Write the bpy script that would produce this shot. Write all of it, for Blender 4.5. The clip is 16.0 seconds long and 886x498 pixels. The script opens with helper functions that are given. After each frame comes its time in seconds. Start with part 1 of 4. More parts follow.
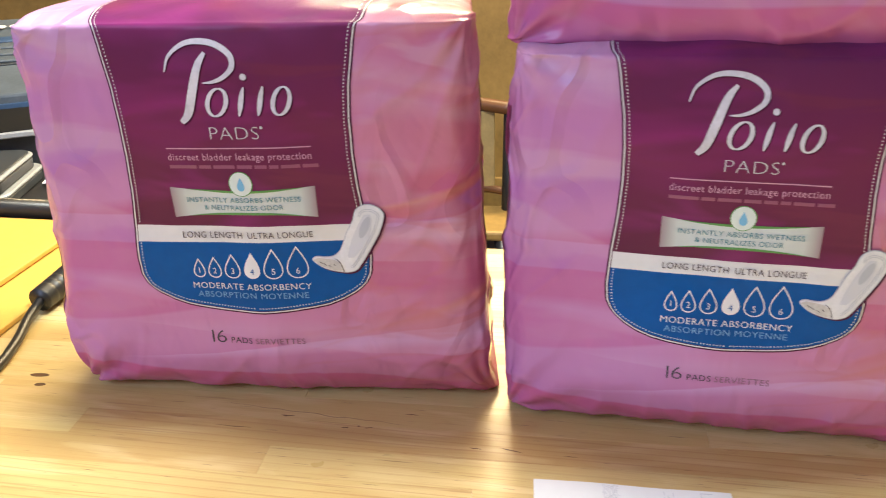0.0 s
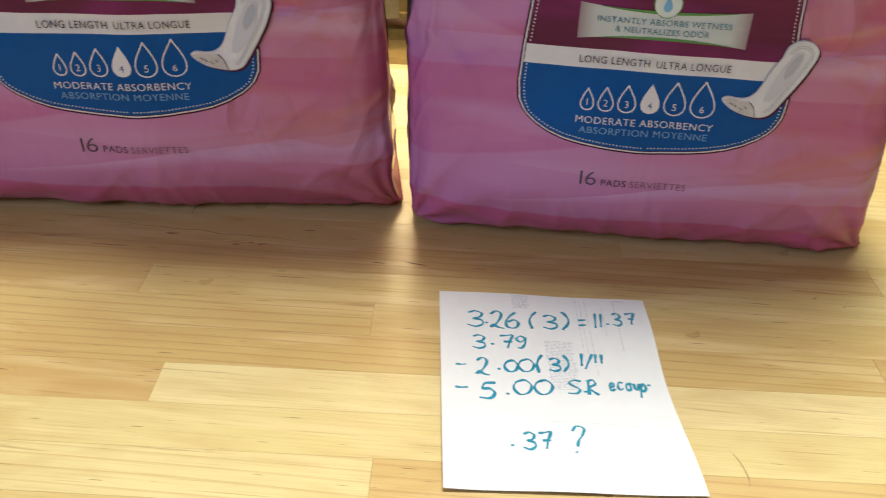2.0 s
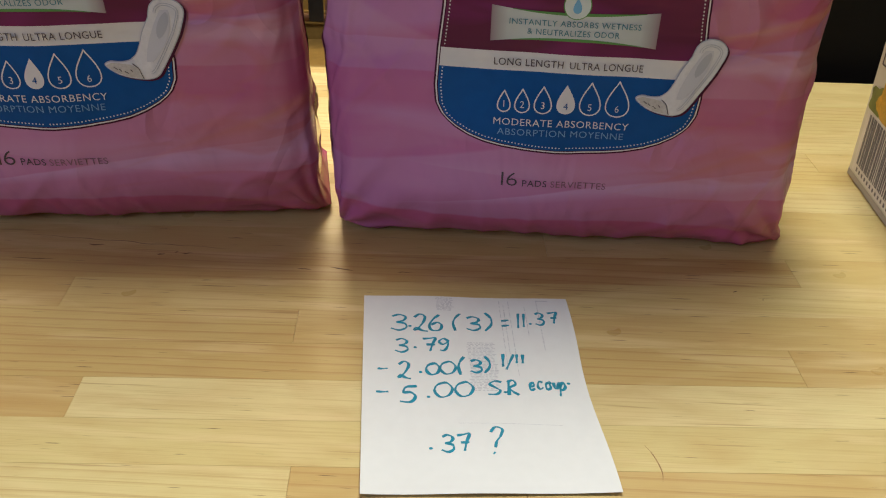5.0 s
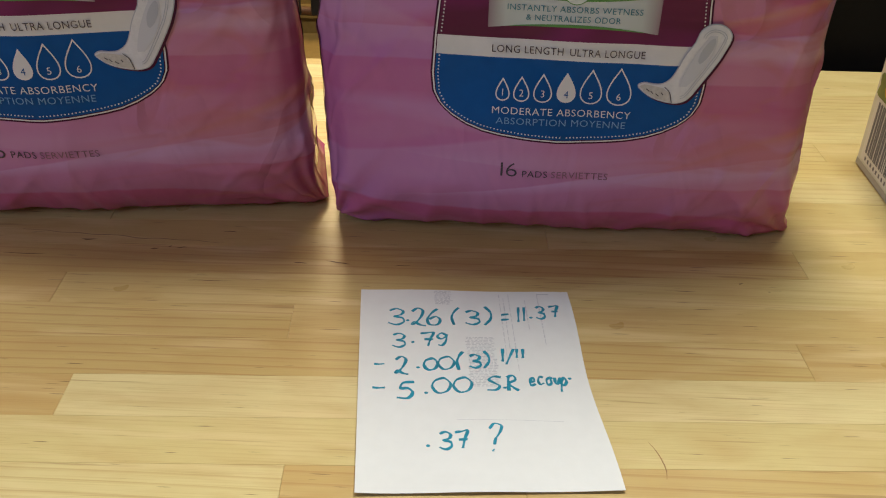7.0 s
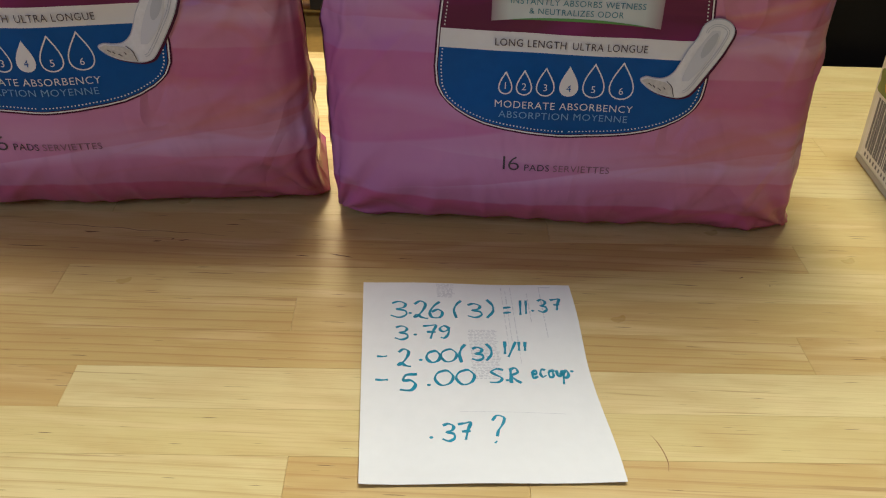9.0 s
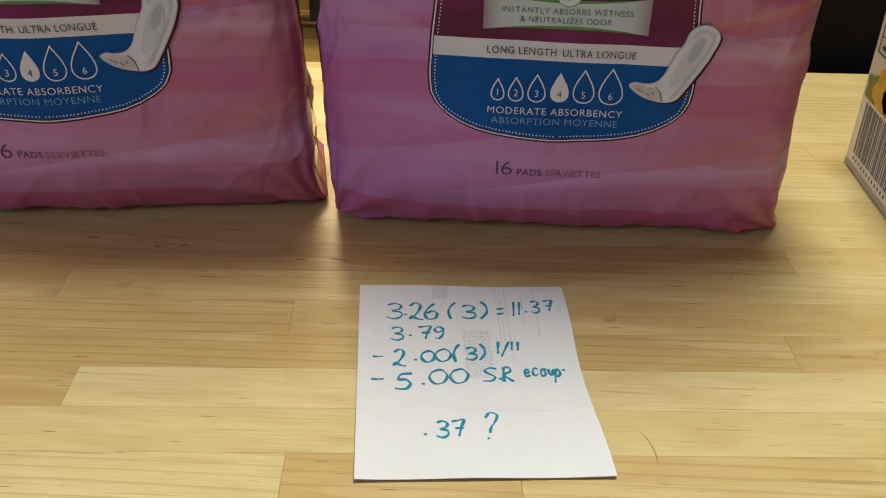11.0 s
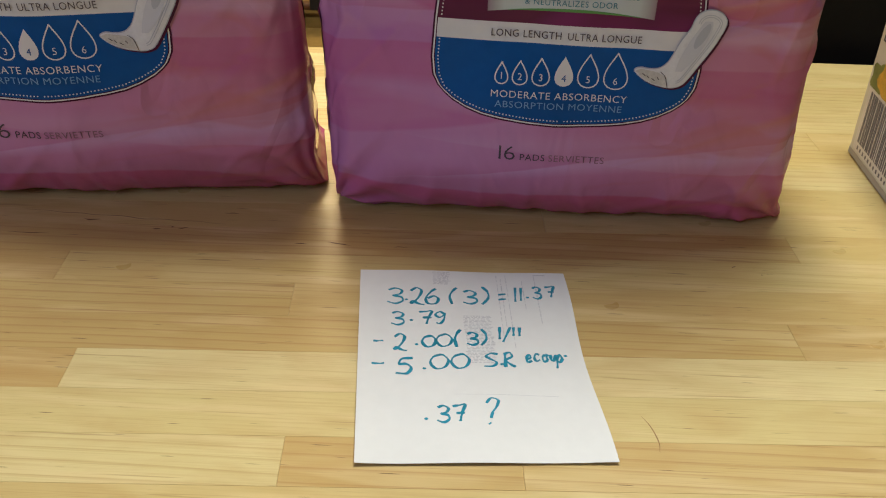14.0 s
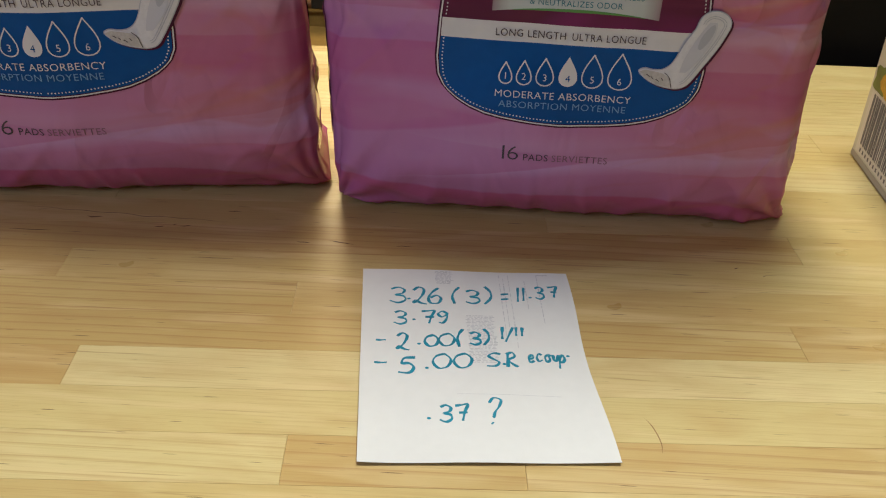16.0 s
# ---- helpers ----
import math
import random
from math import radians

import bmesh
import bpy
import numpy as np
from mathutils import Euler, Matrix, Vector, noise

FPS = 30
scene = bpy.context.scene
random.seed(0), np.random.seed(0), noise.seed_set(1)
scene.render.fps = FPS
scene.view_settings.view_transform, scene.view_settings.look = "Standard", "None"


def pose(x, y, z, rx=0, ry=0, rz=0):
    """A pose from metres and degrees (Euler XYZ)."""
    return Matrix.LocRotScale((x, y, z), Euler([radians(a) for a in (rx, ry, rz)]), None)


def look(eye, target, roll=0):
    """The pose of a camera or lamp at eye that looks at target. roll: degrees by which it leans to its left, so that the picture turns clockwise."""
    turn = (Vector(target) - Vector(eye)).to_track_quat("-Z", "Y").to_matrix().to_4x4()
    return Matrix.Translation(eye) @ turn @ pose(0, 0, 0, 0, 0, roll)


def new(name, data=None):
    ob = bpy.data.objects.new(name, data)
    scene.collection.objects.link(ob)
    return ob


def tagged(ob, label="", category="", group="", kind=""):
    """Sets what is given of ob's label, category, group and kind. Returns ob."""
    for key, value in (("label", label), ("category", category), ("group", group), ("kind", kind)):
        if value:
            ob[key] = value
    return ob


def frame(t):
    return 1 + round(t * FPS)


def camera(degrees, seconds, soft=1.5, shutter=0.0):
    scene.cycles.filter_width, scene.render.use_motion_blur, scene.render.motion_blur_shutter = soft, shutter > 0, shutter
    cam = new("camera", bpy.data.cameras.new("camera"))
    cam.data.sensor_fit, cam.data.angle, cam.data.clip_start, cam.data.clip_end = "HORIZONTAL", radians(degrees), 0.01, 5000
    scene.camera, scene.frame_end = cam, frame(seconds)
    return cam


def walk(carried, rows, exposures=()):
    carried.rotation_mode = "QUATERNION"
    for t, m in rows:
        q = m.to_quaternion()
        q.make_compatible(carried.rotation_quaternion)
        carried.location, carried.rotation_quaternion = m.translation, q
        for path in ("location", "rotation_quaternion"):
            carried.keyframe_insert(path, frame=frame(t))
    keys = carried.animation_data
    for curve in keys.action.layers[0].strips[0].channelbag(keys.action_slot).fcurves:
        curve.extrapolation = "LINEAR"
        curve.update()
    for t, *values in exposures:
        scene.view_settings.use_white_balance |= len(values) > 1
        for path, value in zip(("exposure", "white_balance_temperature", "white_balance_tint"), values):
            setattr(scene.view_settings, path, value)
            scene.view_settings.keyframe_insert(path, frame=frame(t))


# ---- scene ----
cam = camera(52.5, 16.0, soft=1.1, shutter=0.5)
PATH = [
    (0, (0.048, -0.037, 0.334), (-0.308, 1.767, -0.452), -1.5),
    (0.5, (0.012, -0.031, 0.327), (-0.27, 1.79, -0.452), -0.2),
    (1, (0.014, -0.026, 0.324), (-0.229, 1.797, -0.461), 0.6),
    (1.5, (0.0260, -0.0174, 0.3077), (-0.1862, 1.7788, -0.5460), 1.2),
    (2, (0.046, -0.01, 0.29), (-0.084, 1.669, -0.789), 1.3),
    (2.5, (0.057, -0.009, 0.292), (-0.056, 1.673, -0.783), 1.2),
    (3, (0.064, -0.006, 0.293), (-0.019, 1.681, -0.778), 1.5),
    (3.5, (0.068, -0.004, 0.294), (-0.003, 1.685, -0.776), 1.5),
    (4, (0.069, -0.008, 0.295), (0.011, 1.675, -0.784), 1.3),
    (6.5, (0.073, -0.003, 0.289), (0.006, 1.675, -0.798), 0.6),
    (7, (0.074, 0.001, 0.287), (0.004, 1.675, -0.805), 0.5),
    (7.5, (0.073, 0.002, 0.288), (0.01, 1.672, -0.811), 0.7),
    (8, (0.071, 0.001, 0.286), (0.012, 1.667, -0.819), 1.0),
    (8.5, (0.071, 0.004, 0.284), (0.007, 1.667, -0.824), 0.9),
    (9, (0.071, -0.001, 0.287), (0.009, 1.667, -0.814), 0.8),
    (11.5, (0.076, -0.012, 0.289), (0.008, 1.67, -0.791), 0.4),
    (12, (0.073, -0.01, 0.285), (0.016, 1.671, -0.796), 0.9),
    (12.5, (0.072, -0.008, 0.282), (0.019, 1.667, -0.809), 0.9),
    (13, (0.072, -0.008, 0.283), (0.022, 1.658, -0.821), 1.2),
    (13.5, (0.073, -0.009, 0.284), (0.018, 1.66, -0.816), 1.0),
    (14, (0.073, -0.011, 0.283), (0.013, 1.663, -0.811), 1.1),
    (14.5, (0.073, -0.01, 0.284), (0.011, 1.662, -0.812), 1.2),
    (15, (0.075, -0.003, 0.28), (0.009, 1.665, -0.82), 1.0),
    (15.5, (0.071, -0.006, 0.282), (0.02, 1.661, -0.822), 1.5),
    (16, (0.071, -0.011, 0.283), (0.013, 1.662, -0.812), 1.5),
]
EXPOSURES = [(0.0, 1.27, 6060, 8), (1.2, 1.27, 6060, 8), (2.0, 0.48, 6200, 7), (3.0, -0.06, 6300, 7), (16.0, -0.09, 6260, 7)]
walk(cam, [(t, look(eye, target, roll)) for t, eye, target, roll in PATH], EXPOSURES)

# ---------------------------------------------------------------- light
scene.view_settings.exposure = 0.0
world = bpy.data.worlds.new("room_air")
scene.world = world
world.use_nodes = True
world.node_tree.nodes["Background"].inputs[0].default_value = (0.60, 0.72, 1.0, 1)
world.node_tree.nodes["Background"].inputs[1].default_value = 0.3


def area(name, at, to, size_x, size_y, watts, color):
    lamp = bpy.data.lights.new(name, "AREA")
    lamp.shape, lamp.size, lamp.size_y, lamp.energy, lamp.color = "RECTANGLE", size_x, size_y, watts, color
    ob = new(name, lamp)
    ob.matrix_world = look(at, to)
    return ob


area("ceiling_light", (0.36, 0.587, 1.40), (0.36, 0.587, 0), 0.22, 0.28, 19.5, (0.97, 0.98, 0.87))
# unseen fill lamp, added to brighten the table before the left pack
area("left_ceiling_light", (-0.20, 0.62, 1.55), (-0.20, 0.62, 0), 0.40, 0.22, 6.5, (1.0, 0.84, 0.62))
area("far_wall_lamp", (-0.02, 2.25, 1.28), (0.0, 0.45, 0.0), 1.30, 0.26, 34, (1.0, 0.75, 0.40))
area("window_light", (-0.95, -1.15, 1.25), (0.0, 0.40, 0.05), 1.2, 0.8, 12.5, (0.56, 0.66, 1.0))


# ---------------------------------------------------------------- materials
def material(name, color=(0.5, 0.5, 0.5), rough=0.5, metal=0.0, coat=0.0, transmission=0.0):
    m = bpy.data.materials.new(name)
    m.use_nodes = True
    b = m.node_tree.nodes["Principled BSDF"]
    b.inputs["Base Color"].default_value = (*color, 1)
    b.inputs["Roughness"].default_value = rough
    b.inputs["Metallic"].default_value = metal
    b.inputs["Coat Weight"].default_value = coat
    b.inputs["Coat Roughness"].default_value = 0.12
    b.inputs["Transmission Weight"].default_value = transmission
    return m


def tools(m):
    """Short ways to add nodes to a material."""
    nt = m.node_tree
    bsdf = nt.nodes["Principled BSDF"]

    def node(kind, **inputs):
        n = nt.nodes.new(kind)
        for key, value in inputs.items():
            put(n.inputs[key.replace("_", " ")], value)
        return n

    def put(socket, value):
        if isinstance(value, bpy.types.NodeSocket):
            nt.links.new(value, socket)
        else:
            socket.default_value = value

    def calc(op, a, b=0.0, c=0.0):
        n = nt.nodes.new("ShaderNodeMath")
        n.operation = op
        for i, v in enumerate((a, b, c)):
            put(n.inputs[i], v)
        return n.outputs[0]

    def mix(f, a, b, blend="MIX"):
        n = nt.nodes.new("ShaderNodeMix")
        n.data_type, n.blend_type = "RGBA", blend
        for i, v in ((0, f), (6, a), (7, b)):
            put(n.inputs[i], (*v, 1) if isinstance(v, tuple) and len(v) == 3 else v)
        return n.outputs[2]

    def ramp(f, *stops):
        n = nt.nodes.new("ShaderNodeValToRGB")
        while len(n.color_ramp.elements) < len(stops):
            n.color_ramp.elements.new(0.5)
        for e, (p, c) in zip(n.color_ramp.elements, stops):
            e.position, e.color = p, (*c, 1) if isinstance(c, tuple) else (c, c, c, 1)
        put(n.inputs[0], f)
        return n.outputs[0]

    def noise_of(vec, scale, detail=3.0, rough=0.5, distortion=0.0):
        n = node("ShaderNodeTexNoise", Scale=scale, Detail=detail, Roughness=rough, Distortion=distortion)
        put(n.inputs["Vector"], vec)
        return n.outputs[0]

    def stretched(vec, x, y, z):
        n = nt.nodes.new("ShaderNodeVectorMath")
        n.operation = "MULTIPLY"
        put(n.inputs[0], vec)
        n.inputs[1].default_value = (x, y, z)
        return n.outputs[0]

    def bump(height, strength, distance):
        n = node("ShaderNodeBump", Strength=strength, Distance=distance)
        put(n.inputs["Height"], height)
        put(bsdf.inputs["Normal"], n.outputs[0])

    coords = nt.nodes.new("ShaderNodeTexCoord").outputs["Object"]
    return nt, bsdf, node, put, calc, mix, ramp, noise_of, stretched, bump, coords


def wood_material():
    m = material("oiled_maple", rough=0.36)
    nt, bsdf, node, put, calc, mix, ramp, noise_of, stretched, bump, co = tools(m)
    info = nt.nodes.new("ShaderNodeObjectInfo")
    shift = nt.nodes.new("ShaderNodeCombineXYZ")
    put(shift.inputs[0], calc("MULTIPLY", info.outputs["Random"], 31.0))
    put(shift.inputs[1], calc("MULTIPLY", info.outputs["Random"], 7.0))
    add = nt.nodes.new("ShaderNodeVectorMath")
    put(add.inputs[0], co), put(add.inputs[1], shift.outputs[0])
    v = add.outputs[0]
    sepc = nt.nodes.new("ShaderNodeSeparateColor")
    put(sepc.inputs[0], info.outputs["Color"])
    tone = ramp(sepc.outputs[0], (0.0, (0.42, 0.245, 0.082)), (0.3, (0.51, 0.358, 0.134)), (0.6, (0.58, 0.458, 0.194)), (1.0, (0.66, 0.558, 0.280)))
    # a few staves lean to pink, a few to straw
    tone = mix(ramp(calc("FRACT", calc("MULTIPLY", info.outputs["Random"], 17.0)), (0.55, 0.0), (0.95, 0.7)), tone, calc_pink(mix, tone))
    # soft clouds in the wood, and its slanting sheen painted in as paler colour
    cloud = noise_of(stretched(v, 14, 38, 38), 1.3, 3, 0.55, 0.5)
    c = mix(ramp(cloud, (0.42, 0.0), (0.72, 0.42)), tone, (0.45, 0.275, 0.100))
    pale = noise_of(stretched(v, 9, 55, 55), 1.1, 2, 0.5, 0.9)
    c = mix(ramp(pale, (0.50, 0.0), (0.72, 0.45)), c, (0.74, 0.60, 0.32))
    # growth lines: some staves straight, some with wide arches
    wave = nt.nodes.new("ShaderNodeTexWave")
    wave.wave_type, wave.bands_direction, wave.wave_profile = "BANDS", "Y", "SAW"
    put(wave.inputs["Vector"], stretched(v, 0.9, 9.0, 9.0))
    for key, value in (("Scale", 5.0), ("Distortion", 5.5), ("Detail", 2.0), ("Detail Scale", 0.55), ("Detail Roughness", 0.42)):
        wave.inputs[key].default_value = value
    strong = ramp(calc("FRACT", calc("MULTIPLY", info.outputs["Random"], 7.0)), (0.30, 0.08), (0.9, 1.0))
    c = mix(calc("MULTIPLY", strong, ramp(wave.outputs["Fac"], (0.0, 0.0), (0.74, 0.02), (0.97, 0.60), (1.0, 0.0))), c, (0.37, 0.19, 0.058))
    lines = noise_of(stretched(v, 5, 520, 520), 2.4, 3, 0.65)
    c = mix(ramp(lines, (0.50, 0.0), (0.72, 0.36)), c, (0.38, 0.215, 0.075))
    streak = noise_of(stretched(v, 9, 300, 300), 1.2, 2, 0.5, 0.3)
    c = mix(ramp(streak, (0.66, 0.0), (0.72, 0.45)), c, (0.27, 0.135, 0.045))
    flecks = noise_of(stretched(v, 30, 640, 640), 1.4, 2, 0.4)
    c = mix(ramp(flecks, (0.705, 0.0), (0.75, 0.85)), c, (0.10, 0.045, 0.018))
    put(bsdf.inputs["Base Color"], c)
    put(bsdf.inputs["Roughness"], ramp(noise_of(co, 25, 3), (0.3, 0.27), (0.8, 0.43)))
    bump(calc("ADD", lines, calc("MULTIPLY", noise_of(co, 60, 2), 0.6)), 0.14, 0.0006)
    return m


def calc_pink(mix, tone):
    """The same tone with a little less green and more blue in it."""
    return mix(1.0, tone, (1.00, 0.955, 0.96), "MULTIPLY")


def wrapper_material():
    """Printed pink film: overlapping pale and deep ribbons that run across the pack, with side light painted in."""
    m = material("printed_pink_side_lit_film", rough=0.27, coat=0.05)
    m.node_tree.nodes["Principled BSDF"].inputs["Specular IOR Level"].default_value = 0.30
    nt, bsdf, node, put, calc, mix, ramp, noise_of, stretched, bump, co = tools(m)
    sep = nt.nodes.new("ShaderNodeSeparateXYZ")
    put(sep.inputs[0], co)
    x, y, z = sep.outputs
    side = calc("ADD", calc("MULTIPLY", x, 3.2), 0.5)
    # painted light: bluish window lilac at the left, shade at the right end
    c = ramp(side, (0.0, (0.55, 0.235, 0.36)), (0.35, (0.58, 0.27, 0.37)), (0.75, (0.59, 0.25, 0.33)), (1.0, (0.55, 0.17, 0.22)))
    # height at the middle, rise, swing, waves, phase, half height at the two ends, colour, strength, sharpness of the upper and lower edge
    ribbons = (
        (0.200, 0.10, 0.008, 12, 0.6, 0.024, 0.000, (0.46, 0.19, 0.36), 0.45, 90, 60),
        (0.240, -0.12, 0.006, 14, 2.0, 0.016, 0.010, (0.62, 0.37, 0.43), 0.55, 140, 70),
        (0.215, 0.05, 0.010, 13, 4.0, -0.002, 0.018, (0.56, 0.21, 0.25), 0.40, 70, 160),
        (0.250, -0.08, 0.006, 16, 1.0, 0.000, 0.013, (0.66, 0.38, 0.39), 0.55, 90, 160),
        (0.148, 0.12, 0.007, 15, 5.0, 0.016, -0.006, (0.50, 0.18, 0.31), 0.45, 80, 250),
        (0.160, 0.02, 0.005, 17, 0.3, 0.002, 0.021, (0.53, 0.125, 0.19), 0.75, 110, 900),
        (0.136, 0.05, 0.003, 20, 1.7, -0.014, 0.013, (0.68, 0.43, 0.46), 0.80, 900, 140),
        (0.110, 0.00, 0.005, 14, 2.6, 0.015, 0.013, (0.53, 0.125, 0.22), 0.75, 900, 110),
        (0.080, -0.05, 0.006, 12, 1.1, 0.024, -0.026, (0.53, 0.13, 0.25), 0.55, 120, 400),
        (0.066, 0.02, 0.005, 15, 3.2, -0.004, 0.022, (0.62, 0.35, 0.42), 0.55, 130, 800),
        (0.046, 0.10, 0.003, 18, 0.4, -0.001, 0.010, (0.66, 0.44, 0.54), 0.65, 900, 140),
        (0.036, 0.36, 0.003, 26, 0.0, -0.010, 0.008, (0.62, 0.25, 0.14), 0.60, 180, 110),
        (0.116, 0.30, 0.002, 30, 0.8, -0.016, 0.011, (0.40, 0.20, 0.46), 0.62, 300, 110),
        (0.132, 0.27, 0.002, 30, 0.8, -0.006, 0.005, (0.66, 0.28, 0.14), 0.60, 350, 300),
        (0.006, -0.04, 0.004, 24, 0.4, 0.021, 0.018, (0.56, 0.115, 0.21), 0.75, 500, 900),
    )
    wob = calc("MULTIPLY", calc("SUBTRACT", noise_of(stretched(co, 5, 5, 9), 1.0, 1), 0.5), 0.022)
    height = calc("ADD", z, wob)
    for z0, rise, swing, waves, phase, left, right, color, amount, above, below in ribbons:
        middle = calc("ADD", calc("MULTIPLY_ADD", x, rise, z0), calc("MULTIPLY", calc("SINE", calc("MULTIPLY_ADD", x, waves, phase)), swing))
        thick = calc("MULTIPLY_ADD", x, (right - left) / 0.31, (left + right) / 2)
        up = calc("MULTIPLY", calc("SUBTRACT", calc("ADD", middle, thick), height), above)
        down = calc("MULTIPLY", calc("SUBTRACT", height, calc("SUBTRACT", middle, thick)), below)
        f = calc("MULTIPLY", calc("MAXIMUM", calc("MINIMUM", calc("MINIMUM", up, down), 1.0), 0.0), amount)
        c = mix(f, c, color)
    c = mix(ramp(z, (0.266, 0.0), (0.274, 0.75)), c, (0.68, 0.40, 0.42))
    # lilac patches on the left: more of the window's reflection put into colour
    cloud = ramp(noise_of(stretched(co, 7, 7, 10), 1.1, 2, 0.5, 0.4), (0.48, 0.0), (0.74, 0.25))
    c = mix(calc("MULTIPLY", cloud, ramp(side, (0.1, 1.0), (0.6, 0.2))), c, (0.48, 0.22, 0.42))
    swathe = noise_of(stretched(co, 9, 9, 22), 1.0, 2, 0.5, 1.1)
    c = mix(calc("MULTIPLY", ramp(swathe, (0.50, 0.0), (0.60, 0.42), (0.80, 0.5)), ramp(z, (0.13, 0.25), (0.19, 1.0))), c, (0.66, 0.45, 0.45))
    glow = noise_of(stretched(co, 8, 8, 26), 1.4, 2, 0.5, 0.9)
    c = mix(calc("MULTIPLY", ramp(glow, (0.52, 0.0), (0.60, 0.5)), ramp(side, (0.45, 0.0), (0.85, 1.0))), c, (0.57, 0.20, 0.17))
    # painted into the film's colour: blue window light, strongest at the left
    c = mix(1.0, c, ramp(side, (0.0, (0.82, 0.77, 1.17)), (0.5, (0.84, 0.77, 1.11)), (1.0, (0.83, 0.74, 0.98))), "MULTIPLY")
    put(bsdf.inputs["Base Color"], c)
    # taut creases at two scales, strongest where the film is drawn together
    broad = noise_of(stretched(co, 1.0, 1.0, 0.6), 22, 2, 0.5, 1.6)
    crease = calc("SUBTRACT", 1.0, calc("MULTIPLY", calc("ABSOLUTE", calc("SUBTRACT", noise_of(stretched(co, 1.3, 1.3, 0.7), 17, 1, 0.4, 0.5), 0.5)), 11.0))
    where = ramp(noise_of(co, 7, 1), (0.45, 0.0), (0.62, 1.0))
    fine = noise_of(co, 70, 2, 0.5, 0.4)
    h = calc("ADD", calc("MULTIPLY", broad, 0.8), calc("MULTIPLY", calc("MULTIPLY", calc("MAXIMUM", crease, 0.0), where), 0.85))
    bump(calc("ADD", h, calc("MULTIPLY", fine, 0.14)), 0.52, 0.004)
    return m


def panel_material():
    m = material("plum_print", rough=0.34)
    m.node_tree.nodes["Principled BSDF"].inputs["Specular IOR Level"].default_value = 0.12
    nt, bsdf, node, put, calc, mix, ramp, noise_of, stretched, bump, co = tools(m)
    sep = nt.nodes.new("ShaderNodeSeparateXYZ")
    put(sep.inputs[0], co)
    c = ramp(calc("MULTIPLY", sep.outputs[2], 3.6), (0.45, (0.095, 0.017, 0.044)), (0.75, (0.15, 0.023, 0.075)), (1.0, (0.115, 0.020, 0.080)))
    f = ramp(noise_of(stretched(co, 7, 7, 22), 1.2, 2, 0.5, 0.7), (0.48, 0.0), (0.66, 0.7))
    c = mix(f, c, (0.24, 0.028, 0.155))
    f = ramp(noise_of(stretched(co, 5, 5, 26), 1.9, 2, 0.5, 0.9), (0.55, 0.0), (0.66, 0.6))
    c = mix(f, c, (0.16, 0.030, 0.065))
    put(bsdf.inputs["Base Color"], c)
    bump(noise_of(co, 34, 3, 0.5, 0.7), 0.12, 0.004)
    return m


def mottled(name, color, rough, scale, amount, coat=0.0, relief=0.0):
    """A plain colour with uneven tone at two scales and a little relief."""
    m = material(name, color, rough, coat=coat)
    nt, bsdf, node, put, calc, mix, ramp, noise_of, stretched, bump, co = tools(m)
    f = calc("ADD", calc("MULTIPLY", noise_of(co, scale, 4), 0.6), calc("MULTIPLY", noise_of(co, scale * 9, 3), 0.4))
    dark = tuple(v * (1 - amount) for v in color)
    light = tuple(min(0.9, v * (1 + amount * 0.6)) for v in color)
    put(bsdf.inputs["Base Color"], ramp(f, (0.3, dark), (0.7, light)))
    if relief:
        bump(noise_of(co, scale * 14, 4), 0.3, relief)
    return m


WOOD = wood_material()
SCRATCH = mottled("scratched_wood", (0.33, 0.19, 0.07), 0.5, 300, 0.5)
STREAK = mottled("dark_grain", (0.14, 0.065, 0.022), 0.5, 260, 0.6)
KNOT = mottled("dark_knot", (0.10, 0.045, 0.015), 0.5, 200, 0.4)
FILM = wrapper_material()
PLUM = panel_material()
OUTLINE = material("dark_plum_ink", (0.06, 0.008, 0.035), 0.3)
WHITE_INK = material("white_ink", (0.68, 0.67, 0.69), 0.32)
BAND = mottled("white_print", (0.64, 0.64, 0.67), 0.32, 20, 0.06)
BLUE = mottled("blue_print", (0.004, 0.082, 0.30), 0.32, 14, 0.18)
for ink in (OUTLINE, BLUE):
    ink.node_tree.nodes["Principled BSDF"].inputs["Specular IOR Level"].default_value = 0.12
PALE_BLUE = material("pale_blue_ink", (0.15, 0.34, 0.60), 0.32)
DROP_BLUE = material("sky_blue_ink", (0.16, 0.42, 0.66), 0.32)
PLAQUE = mottled("pale_mint_print", (0.62, 0.70, 0.68), 0.32, 30, 0.08)


def plaque_material():
    """Mint print that fades out into the plum at both ends."""
    m = material("fading_mint_print", rough=0.32)
    nt, bsdf, node, put, calc, mix, ramp, noise_of, stretched, bump, co = tools(m)
    sep = nt.nodes.new("ShaderNodeSeparateXYZ")
    put(sep.inputs[0], co)
    end = calc("MULTIPLY", calc("ABSOLUTE", sep.outputs[0]), 20.0)
    put(bsdf.inputs["Base Color"], ramp(end, (0.45, (0.54, 0.59, 0.60)), (0.75, (0.48, 0.53, 0.53)), (0.92, (0.30, 0.24, 0.27)), (0.985, (0.14, 0.018, 0.075))))
    return m


PLAQUE_FADE = plaque_material()
GREEN = material("green_ink", (0.08, 0.25, 0.06), 0.35)
TEAL_INK = material("teal_ink", (0.03, 0.18, 0.24), 0.35)
GREY_INK = material("grey_plum_ink", (0.22, 0.10, 0.16), 0.35)
DARK_INK = material("dark_grey_ink", (0.05, 0.03, 0.05), 0.35)
PINK_INK = material("pink_ink", (0.55, 0.28, 0.42), 0.35)
DIM_INK = material("dim_plum_ink", (0.24, 0.06, 0.13), 0.35)
SILVER = mottled("silver_print", (0.62, 0.61, 0.68), 0.30, 40, 0.25)
